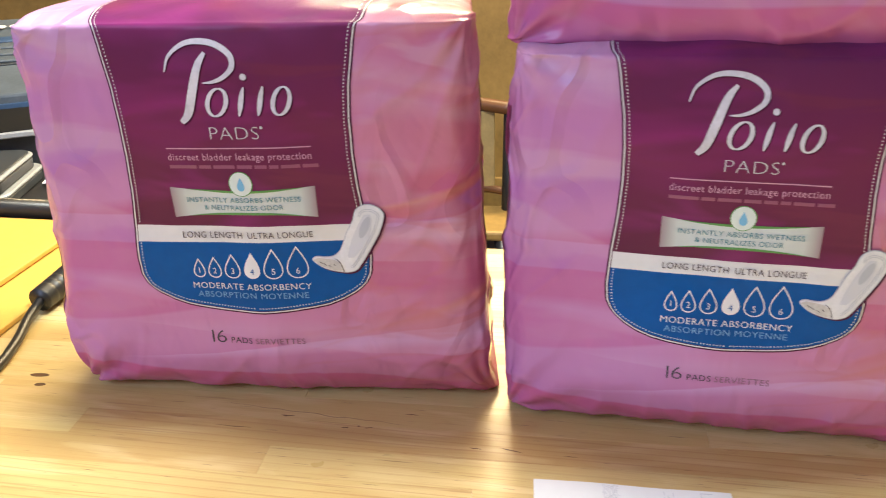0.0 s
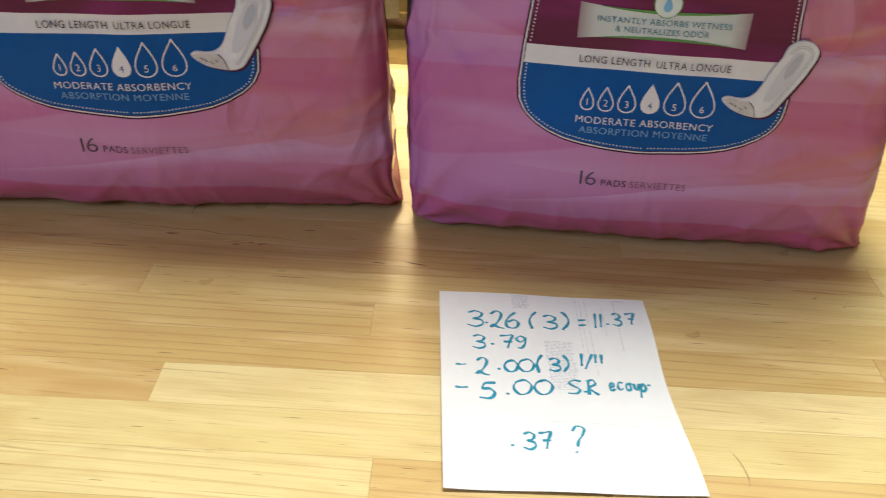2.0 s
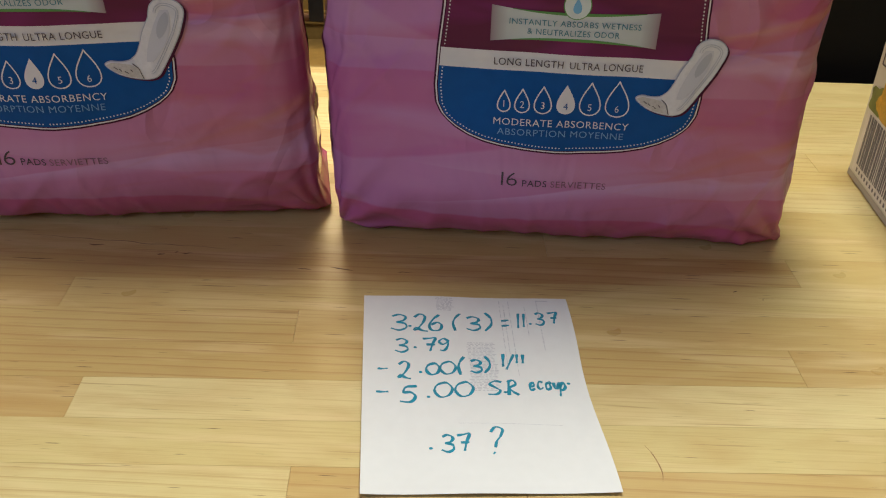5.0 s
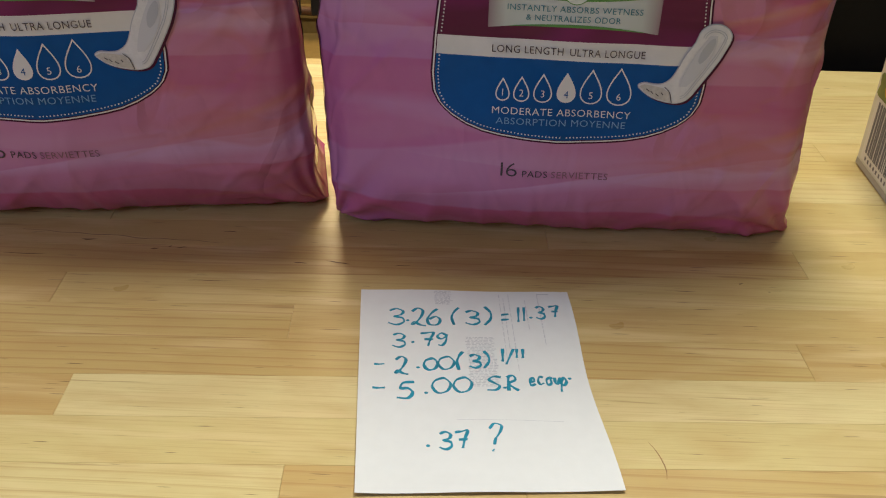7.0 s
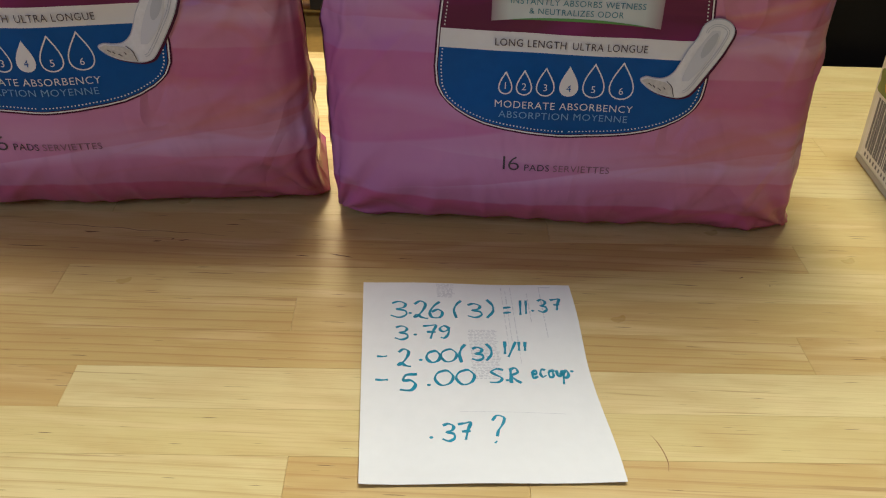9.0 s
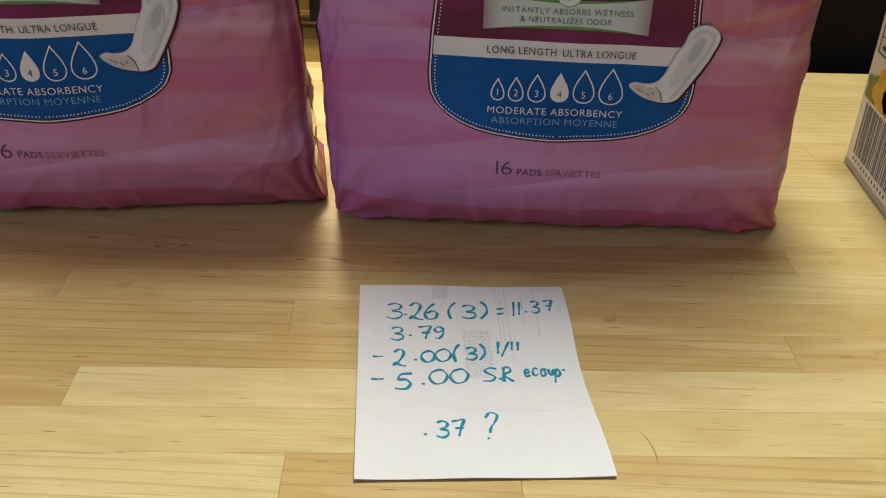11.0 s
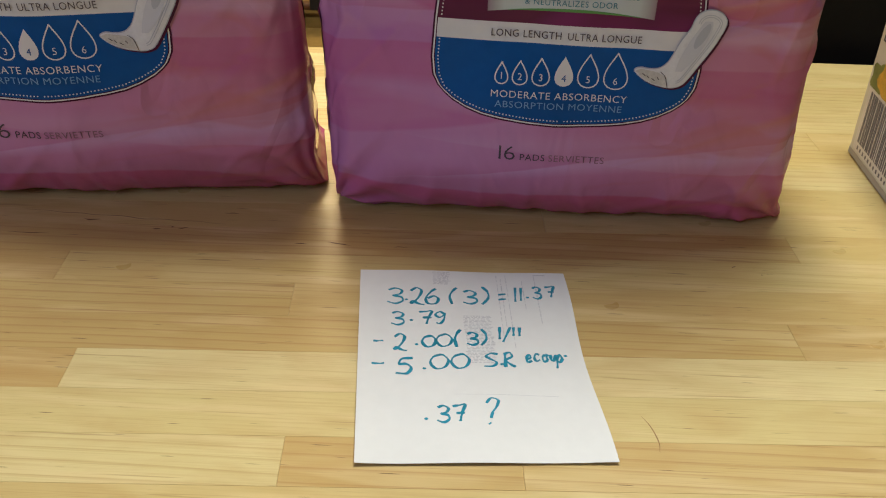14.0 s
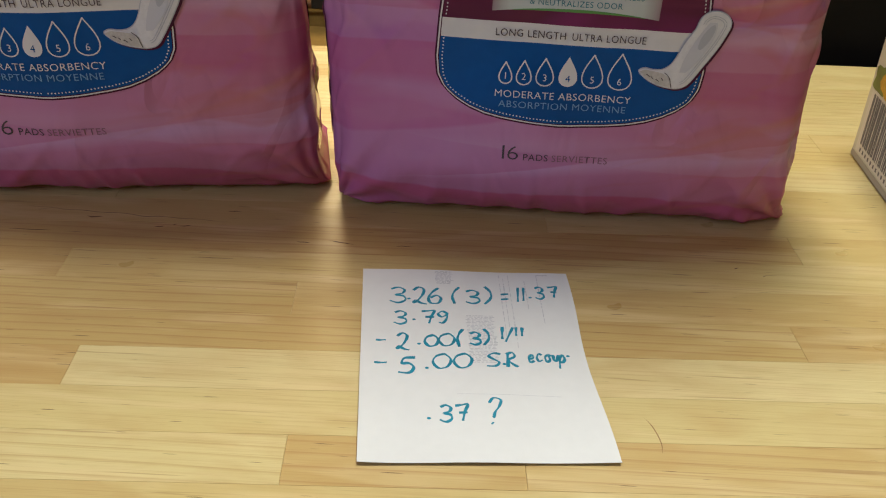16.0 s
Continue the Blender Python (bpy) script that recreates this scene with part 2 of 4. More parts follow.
PAD_WHITE = mottled("pad_print", (0.70, 0.71, 0.76), 0.40, 60, 0.12)
PAD_TINT = material("pad_pale_grey_print", (0.56, 0.58, 0.66), 0.40)
PAD_SHADE = material("pad_grey_print", (0.42, 0.45, 0.54), 0.40)
PAD_BACK = mottled("pad_backing_print", (0.58, 0.56, 0.54), 0.45, 80, 0.3)
CLEAR = material("clear_film", (0.95, 0.86, 0.78), 0.12, transmission=0.75)
PAPER = mottled("white_paper", (0.70, 0.70, 0.705), 0.75, 18, 0.04, relief=0.0002)
MARKER = mottled("teal_marker", (0.002, 0.24, 0.37), 0.45, 300, 0.30)
GHOST = mottled("show_through", (0.53, 0.53, 0.57), 0.75, 90, 0.12)
MANILA = mottled("manila_paper", (0.60, 0.35, 0.06), 0.6, 9, 0.12, relief=0.0004)
BLACK_RUBBER = mottled("black_rubber", (0.012, 0.012, 0.013), 0.42, 60, 0.3)
BLACK_PLASTIC = mottled("black_plastic", (0.018, 0.018, 0.02), 0.35, 40, 0.3)
GREY_METAL = mottled("brushed_grey_metal", (0.30, 0.31, 0.32), 0.32, 30, 0.2)
BLUE_GREY = mottled("grey_plastic", (0.035, 0.040, 0.045), 0.35, 25, 0.3)
GLASS_BLACK = mottled("matte_black", (0.006, 0.006, 0.007), 0.7, 20, 0.2)
GLASS_BLACK.node_tree.nodes["Principled BSDF"].inputs["Specular IOR Level"].default_value = 0.12
CARTON = mottled("carton_print", (0.64, 0.64, 0.60), 0.42, 14, 0.10, coat=0.2)
BARCODE_INK = material("faded_blue_grey_ink", (0.13, 0.13, 0.17), 0.42)
CARTON_GREY = material("carton_grey_print", (0.36, 0.35, 0.34), 0.42)
OLIVE_WOOD = mottled("varnished_pine", (0.34, 0.22, 0.07), 0.45, 7, 0.30)
BROWN_WOOD = mottled("brown_wood", (0.14, 0.06, 0.025), 0.4, 12, 0.3)
WALL = mottled("cream_wall", (0.62, 0.58, 0.50), 0.85, 3, 0.08, relief=0.001)
FLOOR = mottled("brown_floor", (0.16, 0.10, 0.06), 0.5, 6, 0.3)


# ---------------------------------------------------------------- mesh helpers
def mesh_object(name, verts, faces, mat, parent=None, label="", smooth=True):
    me = bpy.data.meshes.new(name)
    me.from_pydata([tuple(v) for v in verts], [], faces)
    me.update()
    if smooth:
        me.polygons.foreach_set("use_smooth", [True] * len(me.polygons))
    me.materials.append(mat)
    ob = new(name, me)
    ob.parent = parent
    return tagged(ob, label)


def part(name, bm, mat, parent=None, label="", smooth=False):
    me = bpy.data.meshes.new(name)
    bm.to_mesh(me)
    bm.free()
    if smooth:
        me.polygons.foreach_set("use_smooth", [True] * len(me.polygons))
    me.materials.append(mat)
    ob = new(name, me)
    ob.parent = parent
    return tagged(ob, label)


def block(x0, x1, y0, y1, z0, z1, bevel=0.0, segments=2):
    bm = bmesh.new()
    bmesh.ops.create_cube(bm, size=1)
    for v in bm.verts:
        v.co = ((x0 + x1) / 2 + v.co.x * (x1 - x0), (y0 + y1) / 2 + v.co.y * (y1 - y0), (z0 + z1) / 2 + v.co.z * (z1 - z0))
    if bevel:
        bmesh.ops.bevel(bm, geom=bm.edges[:], offset=bevel, segments=segments, profile=0.5, affect="EDGES")
    return bm


def tube(points, radius, sides=10, closed_ends=True):
    """A round rod along a line of points; radius may be a list."""
    pts = [Vector(p) for p in points]
    rad = radius if isinstance(radius, (list, tuple)) else [radius] * len(pts)
    verts, faces = [], []
    for i, p in enumerate(pts):
        d = (pts[min(i + 1, len(pts) - 1)] - pts[max(i - 1, 0)]).normalized()
        a = d.cross(Vector((0, 0, 1)) if abs(d.z) < 0.9 else Vector((1, 0, 0))).normalized()
        b = d.cross(a)
        for k in range(sides):
            w = 2 * math.pi * k / sides
            verts.append(p + rad[i] * (math.cos(w) * a + math.sin(w) * b))
    for i in range(len(pts) - 1):
        for k in range(sides):
            faces.append((i * sides + k, i * sides + (k + 1) % sides, (i + 1) * sides + (k + 1) % sides, (i + 1) * sides + k))
    if closed_ends:
        faces.append(tuple(range(sides))[::-1])
        faces.append(tuple((len(pts) - 1) * sides + k for k in range(sides)))
    return verts, faces


def smooth_line(points, steps=8):
    """A Catmull-Rom line through points of any dimension."""
    p = [np.array(q, float) for q in points]
    p = [2 * p[0] - p[1]] + p + [2 * p[-1] - p[-2]]
    out = []
    for i in range(1, len(p) - 2):
        for k in range(steps):
            t = k / steps
            out.append(0.5 * (2 * p[i] + (p[i + 1] - p[i - 1]) * t + (2 * p[i - 1] - 5 * p[i] + 4 * p[i + 1] - p[i + 2]) * t * t
                              + (3 * p[i] - p[i - 1] - 3 * p[i + 1] + p[i + 2]) * t ** 3))
    out.append(p[-2])
    return out


def rows_shape(rows, columns=24):
    """A flat shape from rows of (v, left, right): points (u, v) and faces."""
    verts, faces = [], []
    for v, a, b in rows:
        for k in range(columns + 1):
            verts.append((a + (b - a) * k / columns, v))
    n = columns + 1
    for i in range(len(rows) - 1):
        for k in range(columns):
            faces.append((i * n + k, i * n + k + 1, (i + 1) * n + k + 1, (i + 1) * n + k))
    return verts, faces


def ribbon(points, widths):
    """A flat stroke along (u, v) points with a width at each."""
    pts = [np.array(p, float) for p in points]
    verts, faces = [], []
    for i, p in enumerate(pts):
        d = pts[min(i + 1, len(pts) - 1)] - pts[max(i - 1, 0)]
        d = d / (np.hypot(*d) + 1e-12)
        w = widths[i] if isinstance(widths, (list, tuple)) else widths
        nrm = np.array((-d[1], d[0])) * w / 2
        verts += [tuple(p - nrm), tuple(p + nrm)]
        if i:
            faces.append((2 * i - 2, 2 * i, 2 * i + 1, 2 * i - 1))
    return verts, faces


def disc(cu, cv, ru, rv, n=20):
    verts = [(cu, cv)] + [(cu + ru * math.cos(2 * math.pi * k / n), cv + rv * math.sin(2 * math.pi * k / n)) for k in range(n)]
    return verts, [(0, k + 1, (k + 1) % n + 1) for k in range(n)]


def joined(*shapes):
    verts, faces = [], []
    for v, f in shapes:
        o = len(verts)
        verts += list(v)
        faces += [tuple(i + o for i in q) for q in f]
    return verts, faces


def lettering(text, left, right, base, height=None, thin=0.0, gap=1.08):
    """Flat letters between left and right, standing on base: points (u, v) and faces."""
    curve = bpy.data.curves.new("letters", "FONT")
    curve.body, curve.size, curve.resolution_u, curve.offset, curve.space_character = text, 1.0, 3, -thin, gap
    ob = new("letters", curve)
    bpy.context.view_layer.update()
    me = bpy.data.meshes.new_from_object(ob.evaluated_get(bpy.context.evaluated_depsgraph_get()))
    co = np.array([v.co[:] for v in me.vertices])
    faces = [tuple(p.vertices) for p in me.polygons]
    bpy.data.objects.remove(ob)
    bpy.data.curves.remove(curve)
    bpy.data.meshes.remove(me)
    if right is None:
        sx = height / 0.70
        left -= sx * (co[:, 0].max() - co[:, 0].min()) / 2
    else:
        sx = (right - left) / (co[:, 0].max() - co[:, 0].min())
    sy = sx if height is None else height / 0.70
    return [((c[0] - co[:, 0].min()) * sx + left, c[1] * sy + base) for c in co], faces


# ---------------------------------------------------------------- the room
def room():
    for name, box, mat, label in (
        ("floor", (-2.6, 2.6, -2.4, 2.6, -0.96, -0.90), FLOOR, "brown wooden floor"),
        ("ceiling", (-2.6, 2.6, -2.4, 2.6, 1.60, 1.66), WALL, "plain pale ceiling"),
        ("wall_north", (-2.6, 2.6, 2.5, 2.6, -0.90, 1.60), OLIVE_WOOD, "yellowish wooden panelled back wall"),
        ("wall_west", (-2.6, -2.5, -2.3, 2.5, -0.90, 1.60), WALL, "plain cream wall"),
        ("wall_east", (2.5, 2.6, -2.3, 2.5, -0.90, 1.60), WALL, "plain cream wall"),
        ("wall_south", (-2.6, 2.6, -2.4, -2.3, -0.90, 1.60), WALL, "plain cream wall"),
    ):
        tagged(part(name, block(*box), mat), label, "wall" if "wall" in name else name, kind="structure")


room()


# ---------------------------------------------------------------- the butcher-block table
SLOPE = 0.038
STAVE = 0.0285
SEAM = 0.4115
TABLE_BACK = 0.736


def clipped(poly, limit):
    """Cuts a flat outline off at y = limit."""
    out = []
    for a, b in zip(poly, poly[1:] + poly[:1]):
        if a[1] <= limit:
            out.append(a)
        if (a[1] <= limit) != (b[1] <= limit):
            t = (limit - a[1]) / (b[1] - a[1])
            out.append((a[0] + t * (b[0] - a[0]), limit))
    return out


def stave(poly, tone, parent):
    """One glued strip of the top, with softened upper edges."""
    cx = sum(p[0] for p in poly) / len(poly)
    cy = sum(p[1] for p in poly) / len(poly)
    n = len(poly)
    inner = []
    for x, y in poly:
        dx, dy = cx - x, cy - y
        inner.append((x + math.copysign(0.00012, dx), y + math.copysign(0.00008, dy)))
    verts = [(x - cx, y - cy, -0.036) for x, y in poly] + [(x - cx, y - cy, -0.0003) for x, y in poly] + [(x - cx, y - cy, 0.0) for x, y in inner]
    faces = [tuple(range(2 * n, 3 * n))]
    for ring in (0, 1):
        for k in range(n):
            a, b = ring * n + k, ring * n + (k + 1) % n
            faces.append((a, b, b + n, a + n))
    ob = mesh_object("stave", verts, faces, WOOD, parent, smooth=False)
    ob.location = (cx, cy, 0)
    ob.color = (tone, tone, tone, 1)
    return ob


def table():
    top = new("butcher_block_table")
    tagged(top, "oiled pale butcher-block wooden table with glued staves", "table")
    rng = random.Random(5)
    known = {0: (-0.29, 0.262), -1: (-0.153, 0.55), -2: (-0.56, -0.022), -3: (-0.42, 0.235), -4: (-0.121, 0.46), -5: (-0.37, 0.36),
             -6: (-0.46, -0.012, 0.09, 0.33), -7: (-0.33, 0.232), 1: (-0.37, 0.12), 5: (-0.21, 0.325), 4: (0.05, 0.44)}
    tones = {(-1, 0): 0.22, (-1, 1): 0.52, (-2, 1): 0.42, (-2, 2): 0.38, (-4, 0): 0.26, (-4, 1): 0.95, (-3, 1): 0.34, (-3, 2): 0.22, (-6, 1): 0.85, (-6, 2): 0.30, (-6, 3): 0.44,
             (-5, 1): 0.70, (-5, 2): 0.40, (-7, 1): 0.6, (0, 1): 0.26, (0, 2): 0.42, (1, 1): 0.4, (1, 2): 0.62, (2, 2): 0.5, (-1, 2): 0.7}
    for k in range(-12, 13):
        joints = [-1.05, *known.get(k, sorted((rng.uniform(-0.75, -0.1), rng.uniform(0.1, 0.6)))), 0.95]
        for i, (a, b) in enumerate(zip(joints, joints[1:])):
            g = 0.00001
            y0, y1 = SEAM + STAVE * k + g, SEAM + STAVE * (k + 1) - g
            poly = [(a + g - 0.06 * y0 + 0.024, y0 + SLOPE * a), (b - g - 0.06 * y0 + 0.024, y0 + SLOPE * b), (b - g - 0.06 * y1 + 0.024, y1 + SLOPE * b), (a + g - 0.06 * y1 + 0.024, y1 + SLOPE * a)]
            poly = clipped(poly, TABLE_BACK)
            if len(poly) >= 3:
                stave(poly, tones.get((k, i), rng.uniform(0.35, 0.95)), top)
    part("core", block(-1.03, 0.92, 0.11, TABLE_BACK - 0.004, -0.0355, -0.0008), OLIVE_WOOD, top)
    for cx, cy, ru, rv, turn in ((-0.344, 0.451, 0.0042, 0.0022, 8), (-0.352, 0.463, 0.0075, 0.0026, 4), (0.222, 0.4150, 0.0013, 0.00035, 25), (0.236, 0.4080, 0.0006, 0.0003, 0)):
        ca, sa = math.cos(radians(turn)), math.sin(radians(turn))
        pts, fcs = disc(0, 0, ru, rv, 14)
        mesh_object("knot", [(cx + u * ca - v * sa, cy + u * sa + v * ca + SLOPE * 0, 0.00006) for u, v in pts], fcs, KNOT, top)
    streaks = ((-0.159, 0.4402, -0.149, 0.4402, 0.0016),
               (-0.198, 0.4481, -0.073, 0.4402, 0.0006),
               (-0.198, 0.4221, -0.173, 0.4229, 0.0009),
               (-0.115, 0.4317, -0.110, 0.4326, 0.0014),
               (-0.105, 0.4341, -0.103, 0.4348, 0.0012),
               (-0.100, 0.4332, -0.094, 0.4341, 0.0012),
               (-0.077, 0.4533, -0.068, 0.4525, 0.0010),
               (-0.029, 0.4219, -0.021, 0.4218, 0.0011),
               (-0.011, 0.4246, 0.004, 0.4226, 0.0011),
               (0.029, 0.4224, 0.038, 0.4222, 0.0007),
               (-0.085, 0.4013, -0.060, 0.4022, 0.0005),
               (0.111, 0.3818, 0.116, 0.3845, 0.0006))
    for xa, ya, xb, yb, width in streaks:
        n = max(6, int(math.hypot(xb - xa, yb - ya) / 0.004))
        line = [(xa + (xb - xa) * k / n, ya + (yb - ya) * k / n + 0.0014 * noise.noise(Vector((xa * 50 + k * 0.35, ya * 90, 0)))) for k in range(n + 1)]
        pts, fcs = ribbon(line, [0.00008 + width * abs(math.sin(math.pi * k / n)) * (0.6 + 0.8 * abs(noise.noise(Vector((k * 0.7, xa * 30, 4))))) for k in range(n + 1)])
        mesh_object("grain_streak", [(u, v, 0.00006) for u, v in pts], fcs, STREAK, top)
    line = smooth_line([(0.1530, 0.2905), (0.1555, 0.2860), (0.1575, 0.2800), (0.1585, 0.2740), (0.1580, 0.2690)], 6)
    pts, fcs = ribbon(line, [0.0001 + 0.0005 * math.sin(math.pi * k / len(line)) for k in range(len(line))])
    mesh_object("scratch", [(u, v, 0.00006) for u, v in pts], fcs, SCRATCH, top)
    for x in (-0.95, 0.85):
        for y in (0.17, 0.68):
            part("leg", block(x - 0.03, x + 0.03, y - 0.03, y + 0.03, -0.90, -0.036, 0.004), BROWN_WOOD, top)


table()


# ---------------------------------------------------------------- packs of pads
PACK_W, PACK_H, PACK_D, PACK_R = 0.310, 0.276, 0.105, 0.024


def pack_surface(seed, squash, sides, tilt, tuck):
    """Returns a function from a place on the plain box, and a height over it, to the soft pack's skin."""
    shift = Vector((seed * 7.3, seed * 3.1, seed * 1.7))
    corners = [(sx * PACK_W / 2, z) for sx in (-1, 1) for z in (0.0, PACK_H)]

    def skin(x, y, z, over=0.0):
        p = Vector((x, y, z))
        sharp = 0.80 if x < 0 else 0.34
        rim = PACK_R * (sharp + (1 - sharp) * min(1.0, z / 0.07))
        foot = PACK_R * (0.30 if z < PACK_H / 2 else 0.22)
        q = Vector((max(-PACK_W / 2 + rim, min(PACK_W / 2 - rim, x)), max(rim, min(PACK_D - rim, y)), max(foot, min(PACK_H - foot, z))))
        d = p - q
        n = d.normalized()
        r = Vector((rim, rim, foot))
        base = q + Vector((n.x * r.x, n.y * r.y, n.z * r.z))
        a, b = 2 * x / PACK_W, 2 * z / PACK_H - 1
        fx, fz = max(0.0, 1 - a * a), max(0.0, 1 - b ** 4)
        front = max(0.0, -n.y)
        move = Vector((0, 0, 0))
        move.y -= 0.014 * fx * (fz * 0.75 + 0.25) * front + 0.012 * max(0.0, b) * (1 - min(1.0, y / PACK_D))
        under = max(0.0, 1 - z / 0.050)
        move.y += (1 - y / PACK_D) * (tuck * under * under - tilt * z)
        ear = max(0.0, a) ** 10 * max(0.0, 1 - z / 0.026) ** 1.5
        move.x += 0.009 * ear
        move.z += 0.001 * ear
        move.x += n.x * (0.002 * fz + sides[0 if n.x < 0 else 1]) - 0.035 * x * z / PACK_H
        left = max(0.0, -n.x)
        move.x += left * (sides[3] * max(0.0, -b) ** 4 - sides[2] * max(0.0, 1 - (b + 0.2) ** 2) + sides[4] * max(0.0, (b + 0.7) / 1.7))
        move.x -= max(0.0, n.x) * sides[5] * y / PACK_D
        move.z += max(0.0, n.z) * 0.006 * fx
        w = 0.0022 * noise.noise(p * 16 + shift) + 0.0011 * noise.noise(p * 38 + shift)
        fold = noise.noise(Vector((x * 11, y * 11, z * 11)) + shift * 2)
        w += 0.0022 * max(0.0, 1 - abs(fold) * 9) * (0.06 + 0.94 * max(abs(a), max(0.0, -b), 0.5 * abs(b)) ** 3)
        edge = max(abs(a), abs(b))
        w += (0.0006 + 0.0008 * max(0.0, -b)) * (edge ** 4) * noise.noise(Vector((x * 90, y * 60, z * 25)) + shift)
        for cx, cz in corners:
            ex, ez = x - cx, z - cz
            far = math.hypot(ex, ez)
            w += (0.0042 if cz == 0.0 else 0.0020) * math.exp(-far / 0.045) * min(1.0, far / 0.022) * math.sin(11 * math.atan2(ez, ex) + seed + cx * 20)
        slant = noise.noise(Vector((x * 9 + z * 12, y * 9, (z * 0.6 - x * 0.8) * 34)) + shift * 3)
        w += 0.0026 * front * max(0.0, 1 - abs(slant) * 7) * max(0.0, abs(a) - 0.35)
        gather = noise.noise(Vector((x * 30 + z * 8, y * 20, z * 9)) + shift * 4)
        w += (0.0026 * max(0.0, 1 - abs(gather) * 5) - 0.0008) * min(1.0, z / 0.008) * max(0.0, 1 - z / 0.055) ** 1.2
        w *= 1 - 0.6 * max(0.0, n.z)
        if z < 0.05:
            w += 0.0006 * (1 - z / 0.05) * math.sin(x * 95 + 3 * noise.noise(Vector((x * 12, 0, seed))))
        out = base + move + n * (w * (1.0 if n.z > -0.5 else 0.0) + over)
        if out.z > 0.19:
            out.z = 0.19 + (out.z - 0.19) * squash
        out.z = max(out.z, 0.0004)
        return out

    return skin


def pack_body(skin):
    """The wrapped block itself, as a closed grid over the six sides."""
    nx, ny, nz = 150, 30, 132
    index, verts, faces = {}, [], []

    def at(i, j, k):
        key = (i, j, k)
        if key not in index:
            index[key] = len(verts)
            verts.append(skin(PACK_W * (i / nx - 0.5), PACK_D * j / ny, PACK_H * k / nz))
        return index[key]

    for i in range(nx):
        for k in range(nz):
            faces.append((at(i, 0, k), at(i + 1, 0, k), at(i + 1, 0, k + 1), at(i, 0, k + 1)))
            faces.append((at(i + 1, ny, k), at(i, ny, k), at(i, ny, k + 1), at(i + 1, ny, k + 1)))
    for j in range(ny):
        for k in range(nz):
            faces.append((at(0, j + 1, k), at(0, j, k), at(0, j, k + 1), at(0, j + 1, k + 1)))
            faces.append((at(nx, j, k), at(nx, j + 1, k), at(nx, j + 1, k + 1), at(nx, j, k + 1)))
    for i in range(nx):
        for j in range(ny):
            faces.append((at(i, j, nz), at(i + 1, j, nz), at(i + 1, j + 1, nz), at(i, j + 1, nz)))
            faces.append((at(i, j + 1, 0), at(i + 1, j + 1, 0), at(i + 1, j, 0), at(i, j, 0)))
    return verts, faces


FOOT = 0.0728


def half_width(v):
    """Half the width of the printed panel at height v."""
    keys = ((0.0728, 0.004), (0.0740, 0.022), (0.0760, 0.038), (0.0782, 0.049), (0.0815, 0.0585), (0.0860, 0.0670), (0.0900, 0.0722), (0.0945, 0.0765), (0.1010, 0.0798), (0.112, 0.0808),
            (0.136, 0.0792), (0.160, 0.0765), (0.183, 0.0750), (0.205, 0.0752), (0.225, 0.0767), (0.250, 0.0805), (0.276, 0.0860), (0.310, 0.0905), (0.340, 0.092))
    for (v0, w0), (v1, w1) in zip(keys, keys[1:]):
        if v <= v1:
            return w0 + (w1 - w0) * (v - v0) / (v1 - v0)
    return keys[-1][1]


def inset_width(v, inset):
    return max(0.0008, min(half_width(v) - inset, half_width(max(FOOT, v - inset))))


def panel_rows(v0, v1, inset):
    """Rows of the panel from v0 up to v1, drawn in by inset; closer together along the curved foot."""
    vs, v = [], v0
    while v < v1 - 0.0003:
        vs.append(v)
        v += 0.0005 if v < 0.094 else 0.002
    vs.append(v1)
    return [(v, -inset_width(v, inset), inset_width(v, inset)) for v in vs]


def teardrop(cu, v0, w, h, n=26):
    out = []
    for k in range(n):
        t = 2 * math.pi * k / n
        out.append((cu + w * 0.62 * math.sin(t) * abs(math.sin(t / 2)) ** 1.4, v0 + h / 2 + h / 2 * math.cos(t)))
    return out


def fan(points):
    cu = sum(p[0] for p in points) / len(points)
    cv = sum(p[1] for p in points) / len(points)
    n = len(points)
    return [(cu, cv)] + list(points), [(0, k + 1, (k + 1) % n + 1) for k in range(n)]


